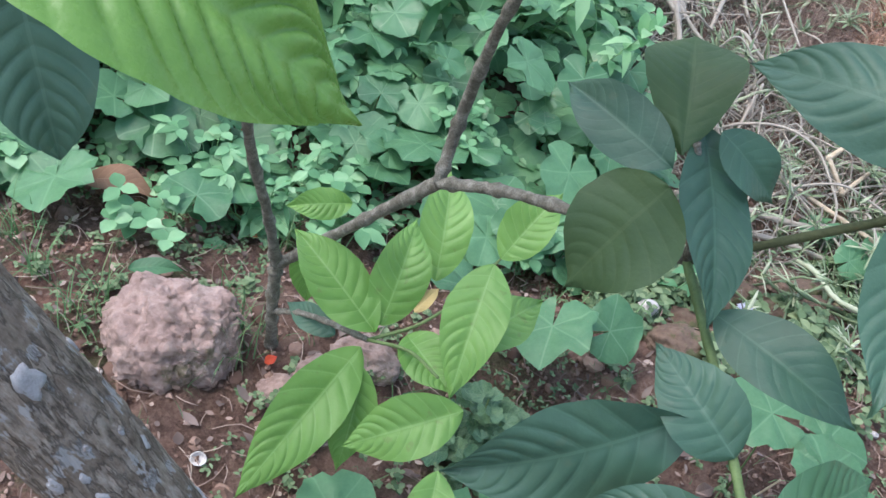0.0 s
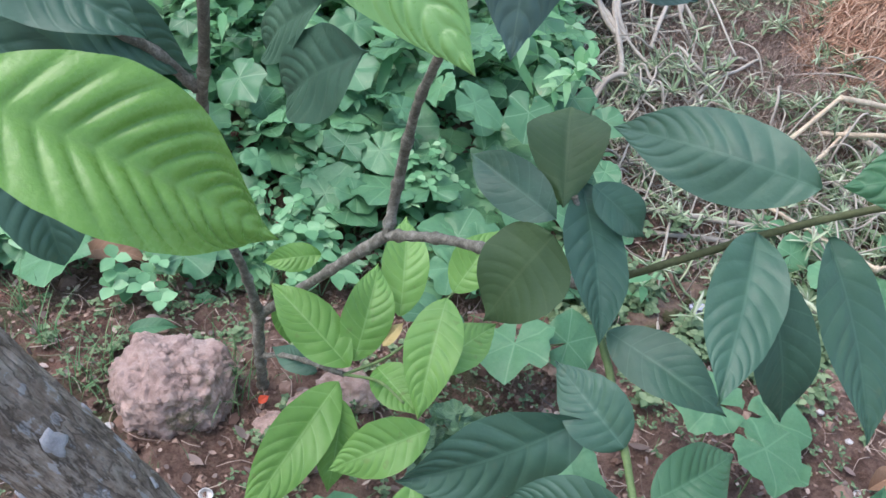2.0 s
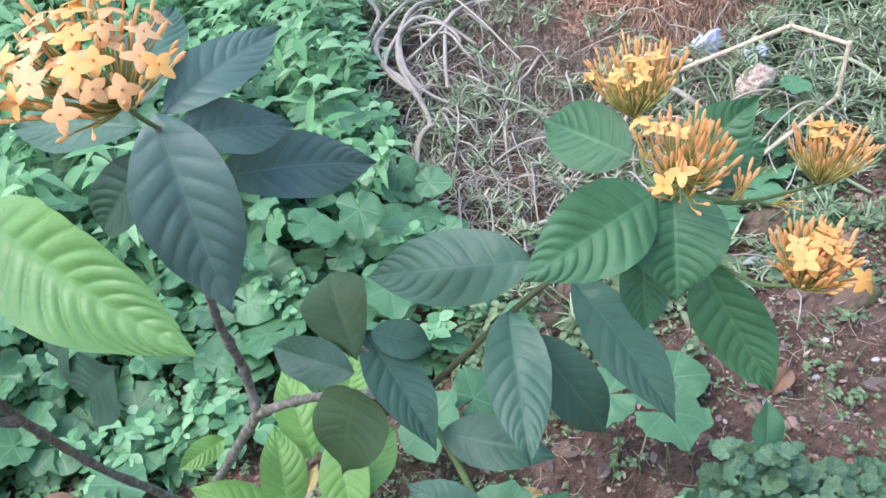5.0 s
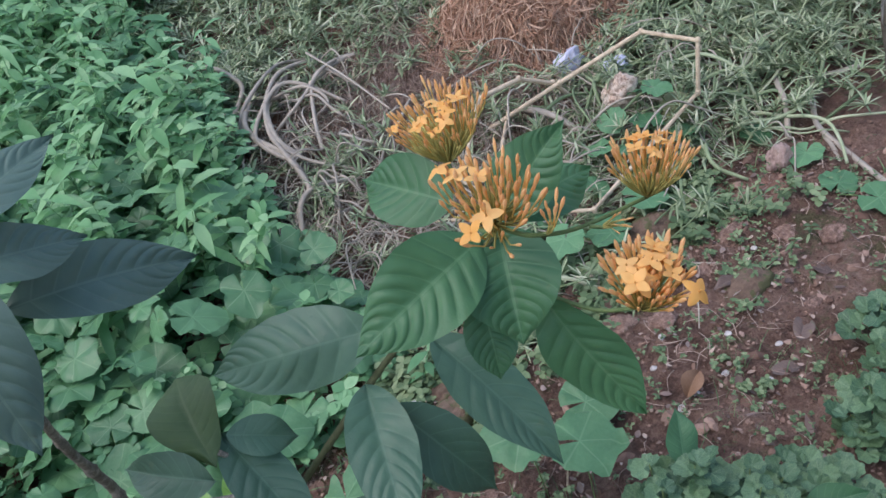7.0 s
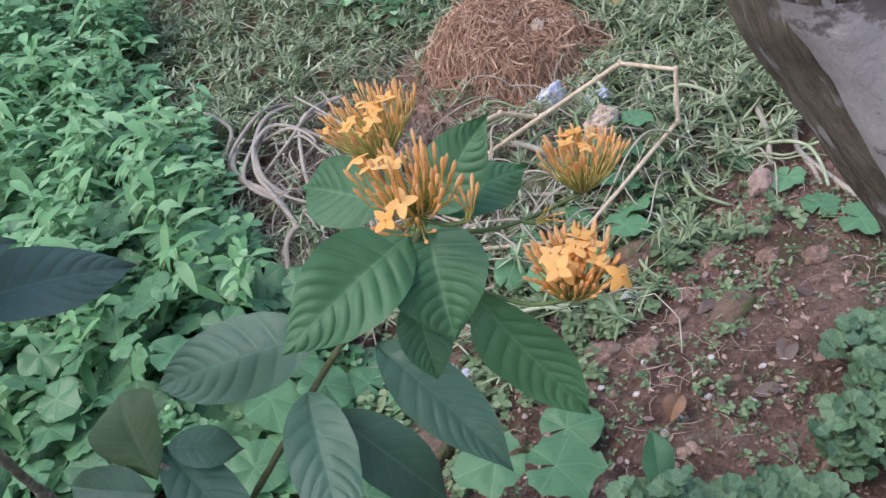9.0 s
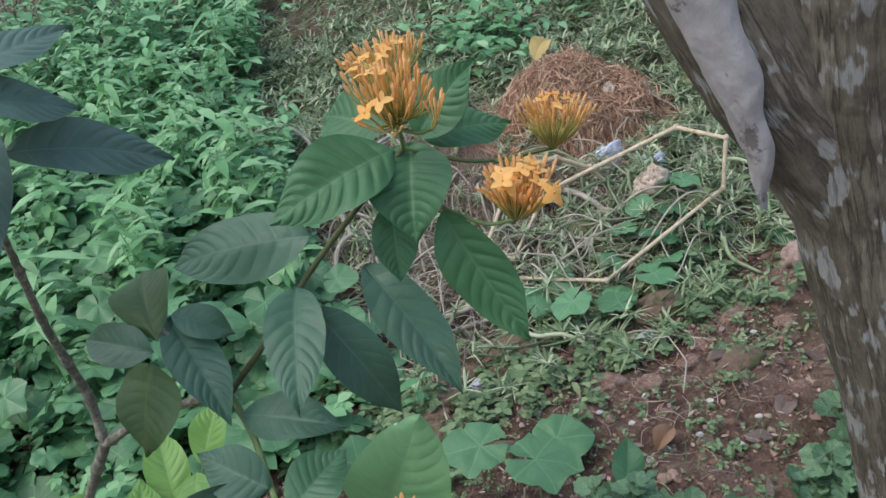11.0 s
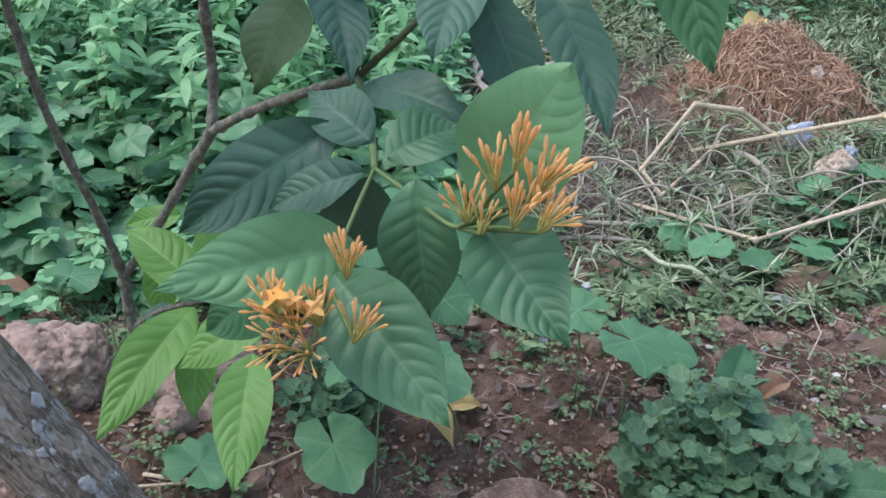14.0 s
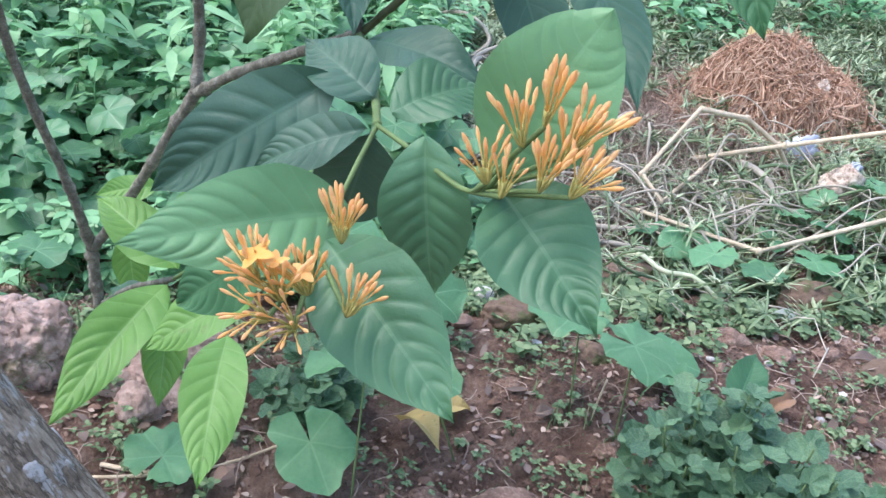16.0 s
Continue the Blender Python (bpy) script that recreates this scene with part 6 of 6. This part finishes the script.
def snail_shell(x, y, r, tilt):
    """A broken shell: a thin open cup with a pale rim and a dark inside."""
    ob = thing("snail_shell", "broken pale snail shell lying open on the soil", "shell", (x, y, ground_height(x, y) + 0.4 * r), "white shell fragments")
    verts, faces = [], []
    rings = ((0.35, -0.55, 0), (0.85, -0.25, 0), (1.0, 0.2, 0), (0.86, 0.2, 1), (0.70, -0.12, 1), (0.3, -0.35, 1))
    for q, z, _ in rings:
        for j in range(16):
            a = 2 * math.pi * j / 16
            k = 1 + 0.07 * noise.noise((math.cos(a) * 2, math.sin(a) * 2, x * 9))
            verts.append((r * q * k * math.cos(a), 0.85 * r * q * k * math.sin(a), r * z * k))
    faces = [(i * 16 + j, i * 16 + (j + 1) % 16, i * 16 + 16 + (j + 1) % 16, i * 16 + 16 + j) for i in range(5) for j in range(16)]
    faces += [tuple(range(15, -1, -1)), tuple(range(80, 96))]
    part("shell", mesh_of("shell", verts, faces, SHELL), ob, m=Matrix.Rotation(tilt, 4, "X"))


snail_shell(-0.06, 0.745, 0.014, 0.5)
snail_shell(-0.33, 0.72, 0.013, 0.3)
snail_shell(1.30, 0.79, 0.010, 0.6)

# dead leaves gone grey on the damp soil, and clods between them
for i, (x, y, length, half, yaw) in enumerate(((1.66, 0.74, 0.10, 0.026, 0.5), (1.58, 0.68, 0.08, 0.02, 2.6), (1.72, 0.98, 0.08, 0.02, 2.9), (1.90, 0.83, 0.07, 0.02, 1.8),
                                               (0.84, 0.80, 0.045, 0.014, 0.4))):
    fallen((x, y), length, half, yaw, GREYED, "crumpled grey-brown rotting leaf on the damp soil", 0.004, 0.03 + 0.03 * (i % 3), 0.25 + 0.1 * (i % 3))
for i, (x, y, size) in enumerate(((1.48, 1.02, 0.040), (1.56, 0.98, 0.032), (1.62, 1.04, 0.030), (1.70, 1.08, 0.036), (1.86, 1.12, 0.038), (1.95, 1.02, 0.030), (1.44, 0.92, 0.026), (1.78, 0.80, 0.028), (1.60, 0.90, 0.022), (2.02, 0.92, 0.034),
                                  (1.38, 1.10, 0.05), (0.82, 0.92, 0.026), (1.10, 0.86, 0.022), (0.60, 0.62, 0.024), (0.95, 0.70, 0.02))):
    lump("earth_clod", (x, y, 0.026), size, (1.2, 0.9, 0.6), EARTH, "rough clod of reddish earth on the soil", "clod", 80 + i, 0.35, GROUP, crack=0.05, detail=4)

# crumbs of soil, sharing one mesh of kind stuff
crumbs = Heap()
bm = bmesh.new()
bmesh.ops.create_icosphere(bm, subdivisions=1, radius=1.0)
ball_v = np.array([tuple(vert.co) for vert in bm.verts])
ball_f = [tuple(q.index for q in face.verts) for face in bm.faces]
bm.free()
for _ in range(19000):
    x, y = rng.uniform(-0.8, 2.5), rng.uniform(0.35, 1.75)
    if noise.noise((x * 3.1, y * 3.1, 8)) < -0.1 and rng.random() < 0.7:
        continue
    s = rng.uniform(0.0018, 0.0055) * (rng.uniform(1.6, 3.2) if rng.random() < 0.05 else 1)
    vv = ball_v * (s * (1 + 0.34 * rng.normal(size=(len(ball_v), 1)))) * np.array([1, rng.uniform(0.6, 1), rng.uniform(0.45, 0.9)])
    a = rng.uniform(0, 6.28)
    rot = np.array([[math.cos(a), -math.sin(a), 0], [math.sin(a), math.cos(a), 0], [0, 0, 1]])
    crumbs.add(vv @ rot.T + np.array([x, y, ground_height(x, y) + s * 0.3]), ball_f)
bm = bmesh.new()
bmesh.ops.create_icosphere(bm, subdivisions=2, radius=1.0)
clod_v = [vert.co.copy() for vert in bm.verts]
clod_f = [tuple(q.index for q in face.verts) for face in bm.faces]
bm.free()
for k in range(900):
    x, y = rng.uniform(-0.7, 2.4), rng.uniform(0.4, 1.5)
    if noise.noise((x * 2.6, y * 2.6, 90)) < -0.05:
        continue
    s, o = 0.006 + 0.020 * rng.random() ** 2.5, Vector((k * 1.7, k * 0.3, 0))
    turned = Matrix.Rotation(rng.uniform(0, 6.28), 3, "Z")
    wide = Vector((1.0, rng.uniform(0.6, 1.0), rng.uniform(0.45, 0.75)))
    pts = [turned @ Vector((p.x * wide.x, p.y * wide.y, p.z * wide.z)) * (s * (1 + 0.45 * noise.noise(p * 1.4 + o) + 0.3 * noise.noise(p * 3.3 + o))) for p in clod_v]
    g = ground_height(x, y)
    crumbs.add([(p.x + x, p.y + y, p.z + g) for p in pts], clod_f)
crumbs.make("soil_crumbs", CRUMB, "loose crumbs and pebbles of reddish soil", "soil", smooth=False)
chips = Heap()
for _ in range(2600):
    x, y = rng.uniform(-0.8, 2.4), rng.uniform(0.4, 1.6)
    a = rng.uniform(0, 6.28)
    g = ground_height(x, y) + 0.006
    if rng.random() < 0.5:
        chips.add(*leaflet((x, y, g), (math.cos(a), math.sin(a), rng.normal() * 0.2), rng.uniform(0.006, 0.022), rng.uniform(0.002, 0.006), rng.uniform(-0.5, 0.5)))
    else:
        q = rng.uniform(0.02, 0.09)
        chips.add(*tube([(x, y, g), (x + q / 2 * math.cos(a), y + q / 2 * math.sin(a), g + 0.006), (x + q * math.cos(a + 0.3), y + q * math.sin(a + 0.3), g)], [0.0012, 0.0008], 4, 5))
chips.make("leaf_litter", BROWN, "bits of dry leaf and twig scattered on the soil", "plant litter")

flakes = Heap()
for _ in range(650):
    x, y = rng.uniform(-0.8, 2.3), rng.uniform(0.4, 1.65)
    a = rng.uniform(0, 6.28)
    flakes.add(*leaflet((x, y, ground_height(x, y) + 0.008), (math.cos(a), math.sin(a), rng.normal() * 0.35), 0.008 + 0.04 * rng.random() ** 2, rng.uniform(0.003, 0.011), rng.uniform(-0.9, 0.9)))
flakes.make("dry_leaf_flakes", FLAKE, "curled grey-brown flakes of dry leaves on the soil", "plant litter")

# fallen leaves
fallen((0.575, 0.80), 0.12, 0.036, -1.1, YELLOWED, "yellowed dead leaf folded on the soil", tilt=0.03, fold=0.9)
fallen((0.63, 0.83), 0.09, 0.028, 0.1, YELLOWED, "yellowed dead leaf folded on the soil", fold=0.8)
fallen((-0.30, 0.74), 0.10, 0.030, 1.9, YELLOWED, "yellow-green fallen leaf by the trunk")
fallen((-0.255, 1.10), 0.10, 0.020, 0.15, MID, "fresh green leaf lying behind the clay lump", 0.05, 0.1, 0.4)
fallen((-0.42, 1.40), 0.16, 0.036, -0.1, DEAD, "brown dead leaf between the vines", 0.03)
fallen((1.33, 0.80), 0.075, 0.026, 0.35, DEAD, "curled brown dead leaf folded to a ridge on the soil", 0.008, 0.25, 1.3, 0.02)

fallen((1.62, 1.16), 0.08, 0.018, 2.4, PALE, "bleached dead leaf on the soil")
fallen((1.88, 1.27), 0.09, 0.02, -0.9, PALE, "pale green dead leaf on the soil")
fallen((-0.21, 2.55), 0.09, 0.024, 0.5, PALE, "bleached pale leaf lying on the weeds", 0.17, fold=0.8)
fallen((-0.09, 2.10), 0.11, 0.026, 0.4, PALE, "bleached pale leaf lying on the weeds", 0.13, fold=0.8)
fallen((0.02, 2.12), 0.07, 0.02, 1.4, PALE, "bleached pale leaf lying on the weeds", 0.13, fold=0.8)
fallen((2.33, 3.00), 0.15, 0.05, 0.5, YELLOWED, "yellowing broad leaf behind the needle mound", 0.16, tilt=0.05)
fallen((2.75, 2.45), 0.13, 0.04, 0.3, YELLOWED, "yellowing broad leaf in the creepers", 0.06)
for x, y in ((-0.165, 1.50), (-0.155, 1.515), (-0.14, 1.68), (0.02, 0.96), (-0.05, 1.33)):
    ob = thing("red_petal", "small fallen red-orange petal", "petal", (x, y, ground_height(x, y) + 0.02), "red petals on the soil")
    part("petal", leaf_mesh((0, 0, 0), (0.02, 0.012, 0.008), (0, -0.3, 1), 0.009, RED, fold=0.4), ob)

# ---- scalloped herb ----


def scalloped_blade(seed):
    """A fan-shaped leaf with rounded scallops, cupped and crinkled."""
    r = np.random.default_rng(100 + seed)
    n = 31
    verts, uvs = [(0.0, 0.0, 0.0)], [(0.5, 0.05)]
    phase = r.uniform(0, 3)
    for ring in (0.35, 0.72, 1.0):
        for k in range(n):
            a = radians(-145 + 290 * k / (n - 1))
            q = ring * (0.50 + (0.085 * abs(math.sin(4.2 * a + phase)) if ring == 1.0 else 0.03)) * (1.0 + 0.16 * math.cos(a))
            z = 0.16 * ring * ring + 0.045 * ring * math.sin(5.0 * a + phase) + 0.02 * r.normal() * ring
            verts.append((q * math.cos(a) + 0.12 * ring, q * math.sin(a), z))
            uvs.append((0.5 + 0.9 * q * math.sin(a), 0.35 + 0.55 * q * math.cos(a)))
    faces = [(0, 1 + k, 2 + k) for k in range(n - 1)] + [(1 + i * n + k, 1 + i * n + n + k, 2 + i * n + n + k, 2 + i * n + k) for i in range(2) for k in range(n - 1)]
    return mesh_of("leaf", verts, faces, SCALLOP, uvs)


BLADES = [scalloped_blade(s) for s in range(4)]


def herb_clump(x0, y0, rx, ry, tall, count):
    ob = thing("scalloped_herb", "low clump of blue-green herb with scalloped round leaves", "herb", (x0, y0, ground_height(x0, y0)), "scalloped herbs")
    shoots = count // 9
    for _ in range(shoots):
        a, q = rng.uniform(0, 6.28), math.sqrt(rng.random())
        x, y = rx * q * math.cos(a), ry * q * math.sin(a)
        top = tall * (1 - 0.4 * q * q) * rng.uniform(0.3, 1.05) + 0.015
        v, f = tube([(x * 0.5, y * 0.5, -0.01), (x * 0.8, y * 0.8, top * 0.6), (x, y, top)], [0.0026, 0.0016], 5, 6)
        part("stem", mesh_of("stem", v, f, SHOOT), ob)
        for k in range(9):
            b = k * 2.4 + rng.normal() * 0.3
            down = k / 9
            s = rng.uniform(0.022, 0.042) + 0.014 * down
            reach = 0.008 + 0.035 * down
            at = Vector((x + reach * math.cos(b), y + reach * math.sin(b), top * (1 - 0.35 * down) - 0.01 * down))
            d = (math.cos(b), math.sin(b), rng.uniform(-0.15, 0.5) * (1.3 - down))
            m = Matrix.Translation(at) @ turn_to(d, (0.4 * rng.normal(), 0.4 * rng.normal() - 0.15, 1)).to_4x4() @ Matrix.Diagonal((s, s, s, 1))
            part("leaf", BLADES[int(rng.integers(4))], ob, m=m)


herb_clump(1.03, 0.52, 0.12, 0.11, 0.31, 230)
herb_clump(1.10, 0.44, 0.14, 0.11, 0.27, 230)
herb_clump(1.21, 0.41, 0.13, 0.10, 0.21, 200)
herb_clump(1.01, 0.42, 0.11, 0.09, 0.20, 140)
herb_clump(1.31, 0.37, 0.10, 0.09, 0.15, 110)
herb_clump(1.62, 0.43, 0.14, 0.13, 0.20, 260)
herb_clump(1.80, 0.56, 0.12, 0.11, 0.18, 180)
herb_clump(0.42, 0.84, 0.08, 0.07, 0.12, 110)
for x, y, z, yaw in ((1.08, 0.57, 0.26, 0.9), (1.20, 0.38, 0.22, -0.7)):
    fallen_at = thing("broad_leaf", "broad pointed green leaf standing in the herb clump", "leaf", (x, y, ground_height(x, y)), "broad leaves in the herbs")
    part("blade", leaf_mesh((0, 0, z - 0.05), (0.11 * math.cos(yaw), 0.11 * math.sin(yaw), z), (0, -0.6, 0.8), 0.034, MID, rib=0.02), fallen_at)
    v, f = tube([(0, 0, -0.01), (0.005, 0, z * 0.5), (0, 0, z - 0.05)], [0.002, 0.0016], 5, 6)
    part("stalk", mesh_of("stalk", v, f, SHOOT), fallen_at)
